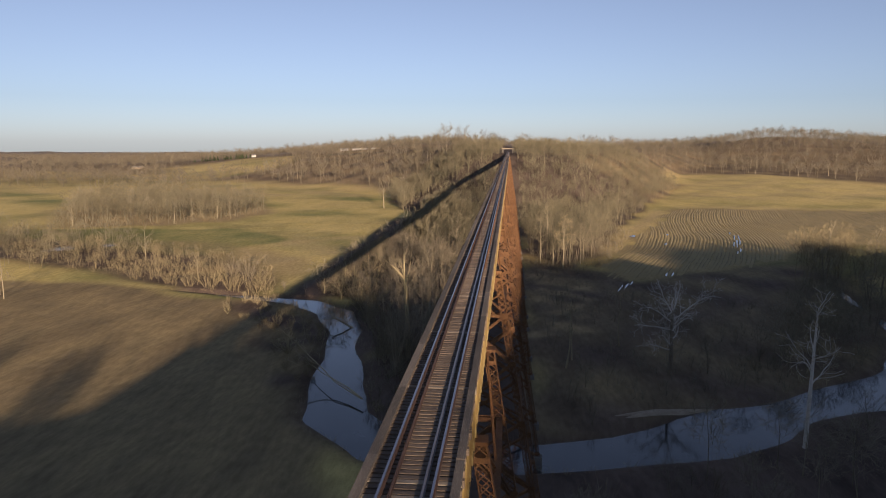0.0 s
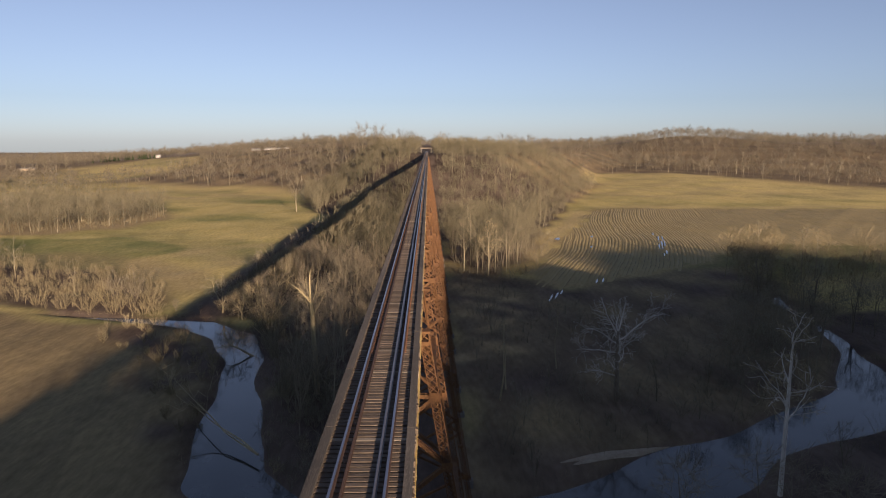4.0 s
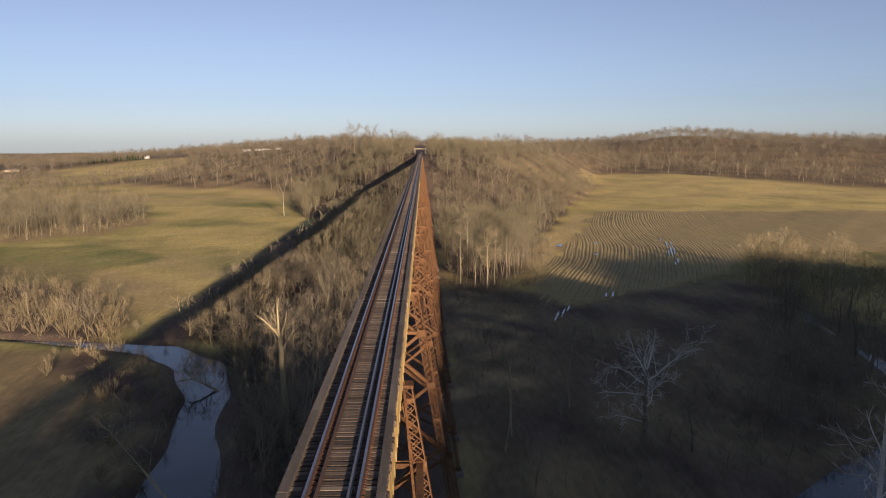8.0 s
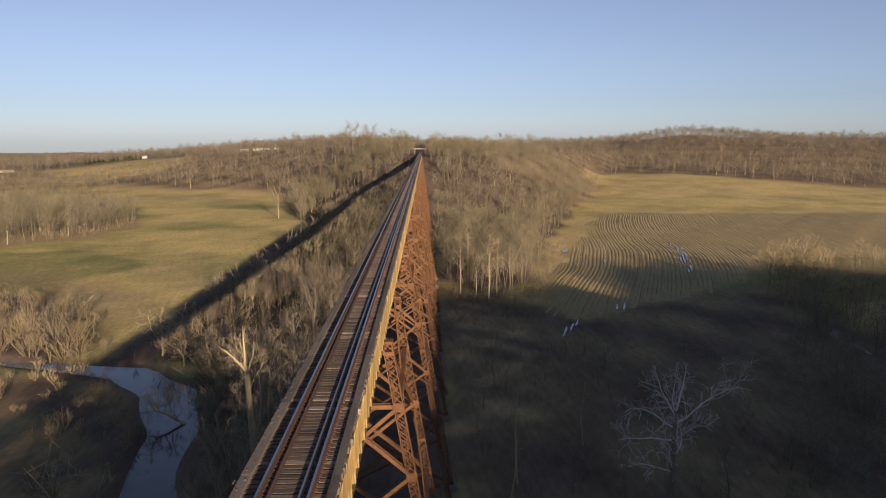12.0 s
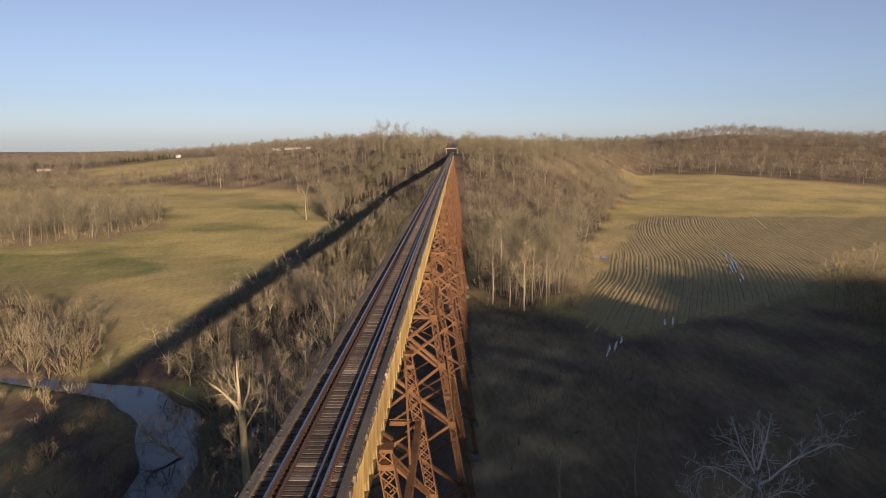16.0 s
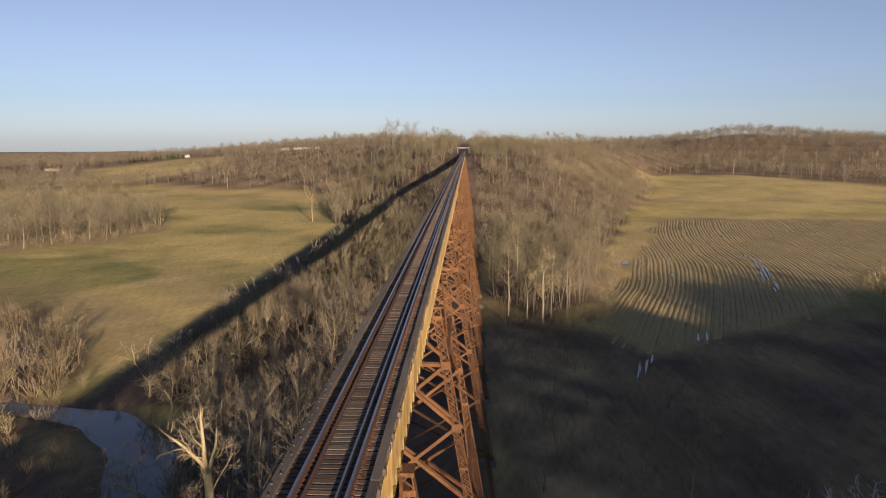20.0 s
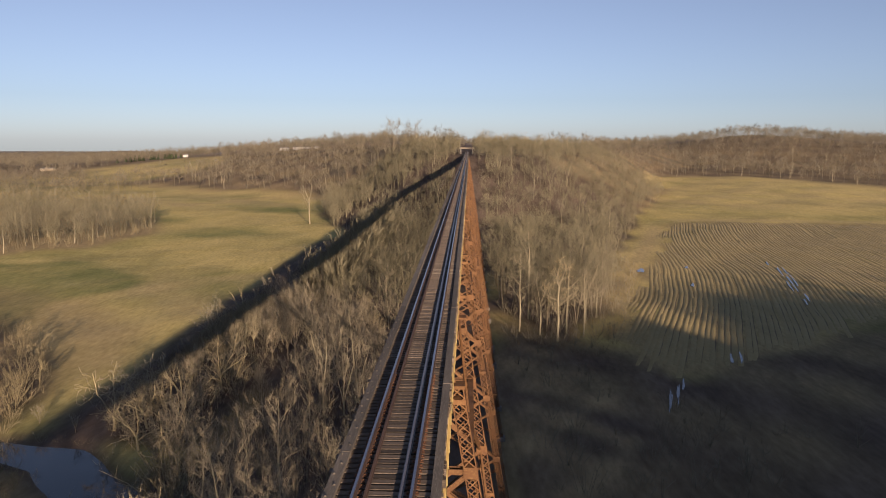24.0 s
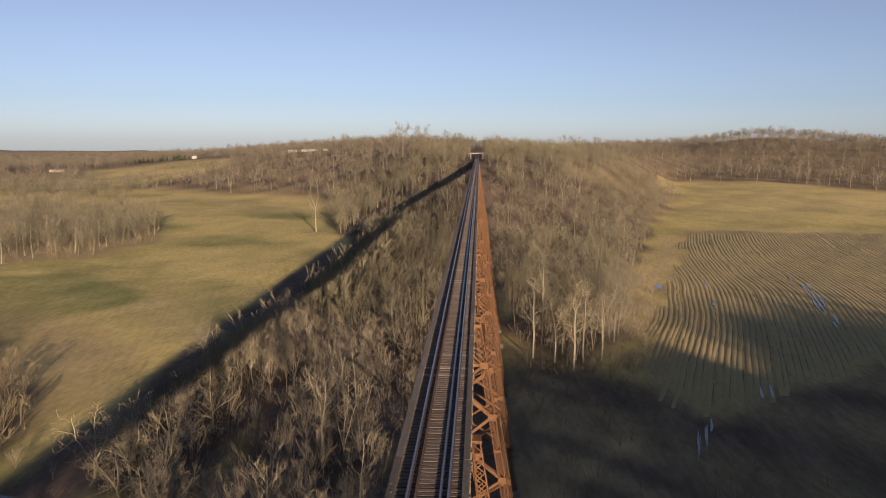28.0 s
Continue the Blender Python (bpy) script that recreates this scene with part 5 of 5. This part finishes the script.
BROAD = [(0, 0, 0), (0.15, 0, 5), (-0.1, 0, 9.5), (0, 0, 14.1)]
pale_kinds = {
    "fork": tree_mesh(limb_tree(301, [(0.5, 0, 0), (0.3, 0, 8), (0.0, 0, 14), (-0.1, 0, 18.6)], [0.6, 0.5, 0.42, 0.38], (
        (18.2, (-0.46, 0.05, 1), 7.2, 0.25, 0.1), (18.5, (-0.12, 0.0, 1), 7.0, 0.27, 0.0), (17.8, (0.3, 0.1, 1), 7.0, 0.22, 0.1), (18.4, (-0.2, 0.5, 0.9), 5.5, 0.13, 0.1), (15.5, (0.6, 0.3, 1), 5.5, 0.08, 0.3), (16.4, (-0.6, 0.3, 0.9), 4.5, 0.06, 0.2)), 0.02, (6, 6, 6), True, 0.09), M_PALE, M_BRUSH),
    "lean": tree_mesh(limb_tree(317, [(0, 0, 0), (-2.2, 0, 1.3), (-4.2, 0, 2.5), (-6.2, 0.2, 3.2)], [0.3, 0.26, 0.22, 0.17], (
        (3.15, (-0.7, 0.1, 0.75), 4.8, 0.13, 0.3), (3.0, (-0.3, 0.3, 1), 4.2, 0.12, 0.2), (3.1, (-0.9, -0.3, 0.4), 4.2, 0.11, 0.6), (2.6, (-0.1, -0.2, 1), 4.0, 0.1, 0.2), (2.0, (0.5, 0.2, 1), 4.6, 0.1, -0.4), (2.9, (-0.5, 0.5, 0.6), 4.0, 0.09, 0.4), (1.4, (0.3, -0.3, 1), 4.2, 0.08, 0.0)), 0.022, (6, 5, 5), True, 0.2), M_PALE, M_PALE2),
    "broad": tree_mesh(limb_tree(331, BROAD, [0.5, 0.44, 0.38, 0.32], (
        (13.4, (-0.7, -0.1, 1.0), 8.2, 0.16, 0.0), (13.8, (0.3, 0.1, 1.0), 6.4, 0.16, 0.0), (13.6, (0.05, 0.5, 1.0), 6.0, 0.12, 0.0), (12.2, (0.95, -0.1, 0.16), 11.5, 0.16, -0.7),
        (11.6, (-0.95, 0.0, 0.25), 8.5, 0.14, -0.8), (9.8, (-1, -0.2, 0.05), 9.5, 0.13, -0.5), (9.4, (0.5, -0.6, 0.4), 7.5, 0.13, -0.9), (7.6, (0.8, 0.3, 0.2), 6.5, 0.11, -0.9), (6.4, (-0.5, -0.4, 0.2), 5.5, 0.09, -0.7), (5.2, (-0.9, 0.2, 0.05), 6.5, 0.10, -0.2)), 0.024, (8, 5, 4), False, 0.12), M_WHITE_BARK, M_WHITE_BARK),
    "slim": tree_mesh(limb_tree(303, [(0, 0, 0), (0.6, 0, 8), (1.1, 0, 16), (1.4, 0, 21)], [0.36, 0.3, 0.22, 0.16], (
        (20.8, (-0.35, 0, 1), 6.0, 0.12, 0.1), (20.8, (0.25, 0.1, 1), 6.0, 0.12, 0.1), (12.5, (-0.65, 0.1, 1.0), 9.0, 0.13, 0.3), (14.5, (-0.6, -0.2, 1), 8.0, 0.1, 0.1), (10.5, (0.8, 0.1, 0.8), 9.0, 0.13, 0.3), (16.0, (0.6, 0.2, 0.9), 6.5, 0.1, 0.3), (13.0, (0.2, 0.7, 0.9), 7.0, 0.1, 0.3), (17.5, (-0.7, -0.4, 0.8), 6.0, 0.09, 0.2)), 0.035), M_WHITE_BARK, M_PALE),
    "edge": tree_mesh(limb_tree(304, [(0, 0, 0), (0.2, 0.1, 5), (-0.1, 0, 10)], [0.26, 0.22, 0.17], (
        (9.8, (-0.25, 0.1, 1), 10.5, 0.13, 0.2), (9.6, (0.4, 0, 1), 9.5, 0.13, 0.3), (7.5, (-0.6, 0.4, 1), 8.0, 0.1, 0.4), (6.2, (0.7, -0.3, 0.9), 8.0, 0.1, 0.4), (8.6, (0.2, 0.7, 1), 7.5, 0.1, 0.3), (5.2, (-0.7, -0.4, 0.8), 6.0, 0.07, 0.5))), M_PALE2),
    "ghost": tree_mesh(limb_tree(313, [(0, 0, 0), (0.2, 0.1, 6), (-0.1, 0, 12), (0.1, 0, 15)], [0.34, 0.28, 0.22, 0.18], (
        (14.8, (-0.3, 0.1, 1), 7.5, 0.15, 0.1), (14.8, (0.3, 0, 1), 7.5, 0.15, 0.1), (11.0, (-0.8, 0.3, 0.7), 6.5, 0.12, 0.2), (9.5, (0.8, -0.3, 0.7), 6.5, 0.12, 0.2), (12.5, (0.3, 0.7, 0.9), 6.0, 0.1, 0.2), (7.5, (-0.7, -0.4, 0.6), 5.5, 0.09, 0.2)), 0.035, (6, 5, 5)), M_PALE2, M_PALE),
    "edge2": tree_mesh(limb_tree(305, [(0, 0, 0), (-0.1, 0.1, 6), (0.2, 0, 12), (0.1, 0, 17)], [0.24, 0.2, 0.15, 0.08], (
        (16.5, (-0.1, 0.1, 1), 5.5, 0.07, 0.2), (13.0, (0.5, 0, 1), 7.5, 0.09, 0.3), (11.5, (-0.5, 0.4, 1), 7.5, 0.09, 0.4), (9.2, (0.7, -0.3, 0.8), 6.5, 0.08, 0.4), (8.0, (-0.6, -0.3, 0.8), 6.0, 0.07, 0.4))), M_PALE2),
    "crook": tree_mesh(limb_tree(312, [(0, 0, 0), (0.2, 0, 1.2), (0.1, 0.1, 2.4)], [0.24, 0.2, 0.17], (
        (2.3, (-0.7, 0.1, 0.9), 7.5, 0.12, 0.1), (2.3, (0.6, 0.3, 0.9), 7.5, 0.12, 0.1), (1.6, (0.1, -0.7, 0.8), 6.0, 0.09, 0.2), (2.2, (-0.2, 0.6, 1), 7.0, 0.1, 0.1), (1.2, (1, -0.3, 0.5), 5.5, 0.07, 0.3)), 0.03), M_PALE, M_BRUSH),
    "dark": tree_mesh(round_tree(309, 19, 6.0, 18, 6, 6, 0.3, 0.3, 0.035, 3, 1, False), M_BARK),
    "crest": tree_mesh(bare_tree(308, 20, 8.0, 14, 6, 6, 0.3, 0.3, 3, 0.06, 0.6, 5, 2), M_BARK),
    "pole": tree_mesh(bare_tree(306, 17, 1.6, 7, 3, 3, 0.14, 0.5, 1, 0.025, 0.9, 5, 1), M_PALE),
    "spread": tree_mesh(fan_bush(307, 8.5, 15, 12, 0.06, 0.95), M_PALE, M_SHRUB),
    "tangle": tree_mesh(bare_tree(310, 5.0, 3.4, 14, 5, 5, 0.1, 0.1, 5, 0.04, 0.1, 5, 1), M_PALE, M_PALE),
}
for kind, x, y, size, turn, label in (
        ("fork", -20.7, 122.0, 1.0, 0.0, "large forked tree with pale sunlit upper trunks above the river"),
        ("broad", 37.9, 117.5, 1.0, 0.0, "spreading white-limbed sycamore standing in the shade"),
        ("slim", 51.3, 80.0, 1.0, 1.0, "tall slender pale tree on the shaded river bank"),
        ("edge", -91.5, 484.0, 1.4, 2.2, "tall lone tree at the edge of the pasture"),
        ("ghost", 24.2, 246.5, 0.95, 0.4, "pale sycamore at the front of the wood"),
        ("edge2", 27.5, 254.0, 0.9, 0.2, "pale-trunked tree at the front of the wood"),
        ("edge", 20.5, 253.0, 0.85, 5.1, "pale-trunked tree at the front of the wood"),
        ("edge2", 31.5, 252.0, 0.8, 3.7, "pale-trunked tree at the front of the wood"),
        ("edge", 38.0, 270.0, 0.8, 2.7, "pale-trunked tree at the front of the wood"),
        ("edge2", 18.8, 268.0, 1.12, 1.9, "pale-trunked tree at the front of the wood"),
        ("edge2", 15.5, 256.0, 0.95, 4.1, "pale-trunked tree at the front of the wood"),
        ("edge", 34.0, 264.0, 0.9, 3.0, "pale-trunked tree at the front of the wood"),
        ("ghost", 125.5, 247.0, 0.92, 2.0, "pale sycamore beside the river and the field"),
        ("ghost", 142.7, 246.8, 0.86, 0.7, "pale sycamore beside the river and the field"),
        ("ghost", 144.5, 240.5, 0.84, 5.0, "pale sycamore beside the river and the field"),
        ("edge2", 176.0, 252.0, 0.7, 3.4, "pale sycamore beside the river and the field"),
        ("dark", 104.0, 199.5, 0.95, 0.4, "dark many-stemmed tree leaning over the shaded river"),
        ("dark", 101.0, 163.0, 0.7, 1.4, "dark many-stemmed tree leaning over the shaded river"),
        ("dark", 113.0, 165.0, 0.75, 3.1, "dark many-stemmed tree leaning over the shaded river"),
        ("dark", 96.0, 150.0, 0.6, 5.0, "dark many-stemmed tree leaning over the shaded river"),
        ("dark", 111.0, 186.0, 0.6, 2.4, "dark many-stemmed tree leaning over the shaded river"),
        ("dark", 122.0, 200.0, 0.7, 4.4, "dark many-stemmed tree leaning over the shaded river"),
        ("tangle", -48.5, 121.5, 0.9, 1.0, "tangled bleached branches at the end of the fallen tree"),
        ("pole", 15.6, 118.0, 1.0, 0.0, "thin pale sapling near the foot of the trestle"),
        ("pole", 17.4, 124.0, 0.9, 2.0, "thin pale sapling near the foot of the trestle"),
        ("pole", 30.0, 137.0, 0.8, 4.0, "thin pale sapling near the foot of the trestle"),
        ("crook", -40.5, 173.0, 1.1, 0.0, "crooked pale tree leaning over the river bank"),
        ("crook", -50.5, 181.5, 1.0, 2.2, "crooked pale tree leaning over the river bank"),
        ("crook", -46.0, 186.0, 0.9, 4.0, "crooked pale tree leaning over the river bank"),
        ("crook", -58.0, 188.5, 1.15, 0.6, "crooked pale tree leaning over the river bank"),
        ("crook", -53.0, 190.0, 1.05, 3.0, "crooked pale tree leaning over the river bank"),
        ("crook", -56.5, 196.0, 1.0, 4.6, "crooked pale tree leaning over the river bank"),
        ("crook", -50.0, 198.0, 1.1, 1.9, "crooked pale tree at the edge of the wood"),
        ("crook", -46.5, 208.0, 1.2, 5.2, "crooked pale tree at the edge of the wood"),
        ("edge", -57.0, 233.0, 0.58, 0.8, "slender pale tree standing in the brush beside the pasture"),
        ("edge", -60.0, 238.0, 0.62, 3.8, "slender pale tree standing in the brush beside the pasture"),
        ("crook", -59.0, 246.0, 0.9, 1.0, "crooked pale tree at the edge of the pasture"),
        ("crook", -43.0, 176.0, 0.8, 5.3, "crooked pale tree leaning over the river bank"),
        ("lean", -39.0, 150.2, 1.0, 0.0, "pale bare tree leaning out low over the river"),
        ("spread", -39.5, 167.5, 1.0, 0.0, "sunlit pale bush overhanging the river"),
        ("spread", -41.0, 170.5, 0.9, 2.0, "sunlit pale bush overhanging the river"),
        ("spread", -52.0, 199.0, 1.15, 4.0, "sunlit spreading tree on the far bank"),
        ("spread", -47.0, 214.0, 1.0, 1.2, "sunlit spreading tree on the far bank"),
        ("edge", -24.5, 200.0, 0.86, 0.9, "pale-trunked tree in the wood beside the trestle"),
        ("spread", -56.0, 262.0, 1.25, 3.3, "spreading tree at the edge of the pasture"),
        ("edge2", -157.0, 170.0, 0.7, 3.3, "bare tree at the edge of the mown field"),
        ("edge", -163.0, 176.0, 0.7, 1.3, "bare tree at the edge of the mown field"),
        ("edge2", -150.0, 245.0, 0.7, 0.3, "pale tree on the river bank"),
        ("edge", -112.0, 212.0, 0.6, 2.3, "pale tree on the river bank"),
        ("edge2", 258.0, 930.0, 0.9, 2.3, "white dead tree at the edge of the far woods"),
        ("crest", -62.0, 672.0, 1.3, 0.3, "round-crowned tree standing on the skyline"),
        ("crest", -76.0, 678.0, 1.23, 1.9, "round-crowned tree standing on the skyline"),
        ("crest", -92.0, 676.0, 1.3, 3.6, "round-crowned tree standing on the skyline"),
        ("crest", -104.0, 684.0, 1.1, 5.0, "round-crowned tree standing on the skyline"),
        ("crest", -48.0, 680.0, 1.17, 2.6, "round-crowned tree standing on the skyline"),
        ("crest", 12.0, 640.0, 0.85, 0.9, "round-crowned tree standing on the skyline")):
    tree = plant(pale_kinds[kind], x, y, size, turn, label=label)
    if kind == "broad":
        v, f = tube(BROAD, [0.5, 0.44, 0.36, 0.25], 9)
        part("lower_trunk", big_mesh("lower_trunk", v, f, M_BARK, True), None, tree, "dark flaking lower trunk")

fallen = tree_mesh(bare_tree(311, 33, 7.5, 8, 3, 2, 0.17, 0.5, 2, 0.045, 0.5, 6, 1, False, 0.0, 0.45), M_PALE, M_PALE)
log = plant(fallen, -25.2, 94.0, 1.0, 0, "fallen_tree", "fallen bleached tree lying across the river", z=0.4)
log.rotation_euler = (Vector((-49.0, 121.0, 3.2)) - Vector((-25.2, 94.0, 0.4))).to_track_quat("Z", "Y").to_euler()


def patch(name, x, y, rx, ry, turn, mat, lift, seed, label, category):
    """A low uneven sheet that follows the ground."""
    q = np.random.default_rng(seed)
    n = 26
    ang = np.arange(n) * 2 * np.pi / n
    rr = 1 + 0.22 * np.sin(ang * 3 + q.uniform(0, 6)) + 0.14 * np.sin(ang * 5 + q.uniform(0, 6))
    V, F = [(x, y)], []
    for k, share in enumerate((0.5, 1.0)):
        px_, py_ = np.cos(ang) * rx * rr * share, np.sin(ang) * ry * rr * share
        V += list(zip(x + px_ * math.cos(turn) - py_ * math.sin(turn), y + px_ * math.sin(turn) + py_ * math.cos(turn)))
    for i in range(n):
        a, b = 1 + i, 1 + (i + 1) % n
        F.append((a, a + n, b + n, b))
    V = np.array(V)
    z = land(V[:, 0], V[:, 1])
    if mat is M_PUDDLE:
        z = np.full(len(V), z.mean() + lift)
    else:
        z = z + lift * np.r_[1, np.full(n, 1), np.full(n, -0.1)]
    m = bpy.data.meshes.new(name)
    m.from_pydata([(*p, h) for p, h in zip(V, z)], [], F + [(0, 1 + i, 1 + (i + 1) % n) for i in range(n)])
    m.materials.append(mat)
    m.update()
    return tagged(new(name, m), label, category, kind="structure")


PUDDLES = ((67.7, 343, 1.3, 4.5), (119.4, 342, 0.3, 11.0), (122.4, 345, 0.25, 8.0), (117.2, 326, 0.25, 13.0), (114.3, 321, 0.3, 15.0), (111.4, 316, 0.25, 9.0), (109.5, 300, 0.3, 8.0), (106.4, 294, 0.22, 6.0), (123.0, 362, 0.3, 5.0), (64.3, 234, 0.28, 4.5), (61.8, 233, 0.28, 4.0),
           (43.5, 211, 0.3, 5.0), (40.9, 207, 0.3, 5.5), (46, 216, 0.25, 3.5), (87, 350, 0.6, 2.6), (79.5, 318, 0.5, 3.0), (-204, 268, 5.0, 7.0), (-190, 284, 4.0, 4.0), (-31, 158, 0.8, 2.6))
for n, (x, y, rx, ry) in enumerate(PUDDLES):
    patch("puddle", x, y, rx, ry, -0.29, M_PUDDLE, 0.12, 500 + n, "shallow meltwater puddle reflecting the sky", "puddle")
M_SAND = material("gravelly_sand", two_tone((0.36, 0.30, 0.21), (0.27, 0.22, 0.155), (0.45, 0.39, 0.29), 0.4, 4, None, 0.5), 0.95)
patch("sand_bank", 31.0, 94.0, 9.5, 1.2, 0.36, M_SAND, 0.35, 600, "pale sandy gravel bank beside the river", "sand bank")


# ---- far end of the line ----
bridge = tagged(new("road_bridge"), "small pale concrete road bridge over the track", "bridge")
bridge.location = (0, 600, 0)
part("deck_slab", Shape().box(-5.2, 4.8, -2.2, 2.2, 42.9, 43.3), M_CONCRETE, bridge)
for yy in (-2.1, 2.1):
    part("parapet", Shape().box(-5.2, 4.8, yy - 0.1, yy + 0.1, 43.3, 43.75), M_SAND, bridge)
for xx in (-4.6, 4.2):
    part("abutment", Shape().box(xx - 0.5, xx + 0.5, -2.0, 2.0, 36.0, 42.9), M_CONCRETE, bridge)
end_wall = tagged(new("bridge_abutment"), "concrete abutment where the trestle meets the hillside", "abutment")
part("wall", Shape().box(-3.0, 3.0, 574.2, 576.5, 33.0, 39.3), M_CONCRETE, end_wall)
end_wall2 = tagged(new("bridge_abutment"), "concrete abutment at the near end of the trestle", "abutment")
part("wall", Shape().box(-3.0, 3.0, -70.5, -68.2, 33.0, 39.3), M_CONCRETE, end_wall2)


def house(x, y, length, depth, high, rise, turn, label, windows=4, name="farm_building", wall=None):
    wall = wall or M_WHITE
    root = new(name)
    z = float(land(np.array([x]), np.array([y]))[0])
    root.location, root.rotation_euler = (x, y, z), (0, 0, turn)
    h, d = length / 2, depth / 2
    part("wall", Shape().box(-h, h, -d, d, -0.5, high), wall, root)
    roof = Shape()
    roof.v = [(-h - 0.4, -d - 0.4, high), (h + 0.4, -d - 0.4, high), (h + 0.4, d + 0.4, high), (-h - 0.4, d + 0.4, high), (-h - 0.4, 0, high + rise), (h + 0.4, 0, high + rise)]
    roof.f = [(0, 1, 5, 4), (2, 3, 4, 5), (1, 2, 5), (3, 0, 4), (3, 2, 1, 0)]
    part("roof", roof, M_ROOF, root)
    for i in range(windows):
        wx = -h + length * (i + 0.5) / windows
        part("window", Shape().box(wx - 0.5, wx + 0.5, -d - 0.03, -d + 0.02, high * 0.4, high * 0.75), M_GLASS, root)
    return tagged(root, label, "building")


house(-268, 1100, 12, 9, 3.4, 1.4, 0.1, "white farmhouse among the woods on the hill", 4)
house(-243, 1104, 24, 10, 3.0, 1.0, 0.05, "long white farm shed among the woods on the hill", 3)
house(-222, 1110, 7, 6, 2.4, 1.0, 0.2, "small white outbuilding among the woods on the hill", 3)
house(-496, 1300, 8, 7, 4.0, 1.8, 0.3, "small white barn at the top of the hill field", 2)
house(-624, 1104, 20, 9, 2.8, 1.2, 0.2, "low pale building beyond the valley woods", 6, wall=M_SAND)


def conifer(seed, h):
    """Trunk and drooping whorls of needle sprays."""
    q = np.random.default_rng(seed)
    wood, leaf = Bits(), Bits()
    wood.add(tube([(0, 0, 0), (0, 0, h * 0.5), (0, 0, h)], [0.18, 0.1, 0.02], 5))
    for n in range(90):
        t = 0.08 + 0.9 * n / 90
        a, L = n * 2.4, (1 - t) * h * 0.28 * q.uniform(0.8, 1.2) + 0.2
        base = np.array([0, 0, h * t])
        tip = base + np.array([np.cos(a) * L, np.sin(a) * L, -0.18 * L])
        for k in range(4):
            o = base + (tip - base) * (0.2 + 0.2 * k)
            leaf.add(twig(o, o + (tip - base) * 0.5 + q.normal(0, 0.3, 3), 0.28))
    return wood.arrays(), leaf.arrays()


fir = [tree_mesh(conifer(330 + k, 9.0), M_BARK, M_CONIFER) for k in range(2)]
q = np.random.default_rng(5)
for n in range(22):
    t = n / 21
    plant(fir[n % 2], -578 + 104 * t + q.normal(0, 3), 1232 + q.normal(0, 6), q.uniform(0.75, 1.25), q.uniform(0, 6), "conifer", "dark green conifer in a row along the hill field", "conifers along the hill field")


# ---- crop rows of the stubble field ----
def crop_rows():
    """Low ridges of cut stalks, and dark strips that paint the furrows' shade between them."""
    q = np.random.default_rng(77)
    V, F, n0 = [], [], 0
    SV, SF, s0 = [], [], 0
    ys = np.arange(196.0, 512.0, 4.0)
    base = np.interp(ys, ROW_Y, ROW_X)
    for _ in range(3):
        base = np.convolve(np.pad(base, 2, mode="edge") + 0, np.ones(5) / 5, mode="valid")
    for x0 in np.arange(20.0, 330.0, 1.62):
        xs = x0 + base + 0.35 * wob(x0 + 0 * ys, ys, 70) + 0.25 * q.normal() + np.convolve(q.normal(0, 0.16, len(ys) + 2), np.ones(3) / 3, mode="valid")
        ok = inside(F_STUB, xs + 6 * wob(xs, ys, 40), ys + q.normal(0, 3))
        edge = np.convolve(ok.astype(float), np.ones(9) / 9, mode="same")
        high = (0.02 + 0.006 * q.normal(0, 1, len(ys))) * smooth((edge - 0.45) * 2)
        zs = land(xs, ys)
        ring = np.stack([np.stack([xs - 0.75, ys, zs - 0.04], -1), np.stack([xs - 0.66, ys, zs + high], -1), np.stack([xs + 0.66, ys, zs + high * 0.95], -1), np.stack([xs + 0.75, ys, zs - 0.04], -1)], 1)
        V.append(ring.reshape(-1, 3))
        i = np.where(ok[:-1] & ok[1:])[0]
        for c in range(3):
            F.append(np.stack([i * 4 + c, i * 4 + c + 1, i * 4 + c + 5, i * 4 + c + 4], -1) + n0)
        n0 += len(ys) * 4
        half = 0.085 * smooth((edge - 0.5) * 2.2) * (1 + 0.45 * q.normal(0, 1, len(ys)))
        SV.append(np.stack([np.stack([xs + 0.81 - half, ys, zs + 0.014], -1), np.stack([xs + 0.81 + half, ys, zs + 0.014], -1)], 1).reshape(-1, 3))
        SF.append(np.stack([i * 2, i * 2 + 1, i * 2 + 3, i * 2 + 2], -1) + s0)
        s0 += len(ys) * 2
    return big_mesh("crop_rows", np.concatenate(V), np.concatenate(F), M_STALK), big_mesh("furrows", np.concatenate(SV), np.concatenate(SF), M_FURROW_SHADE, True)


M_STALK = material("cut_stubble", two_tone((0.345, 0.275, 0.125), (0.28, 0.225, 0.10), (0.40, 0.325, 0.15), 0.12, 2.5, (1, 0.35, 1), 0.5), 0.95)
# Dark earth tone standing in for the shadow lines in the furrows.
M_FURROW_SHADE = material("furrow_shade", two_tone((0.15, 0.118, 0.07), (0.11, 0.086, 0.052), (0.20, 0.16, 0.09), 0.2, 3, None, 0.5), 0.95)
stalk_mesh, furrow_shade_mesh = crop_rows()
tagged(new("crop_rows", stalk_mesh), "curving rows of cut straw stubble across the field", "crop", kind="stuff")
tagged(new("furrows", furrow_shade_mesh), "thin dark strips for the shade in furrows between the stubble rows", "soil", kind="stuff")
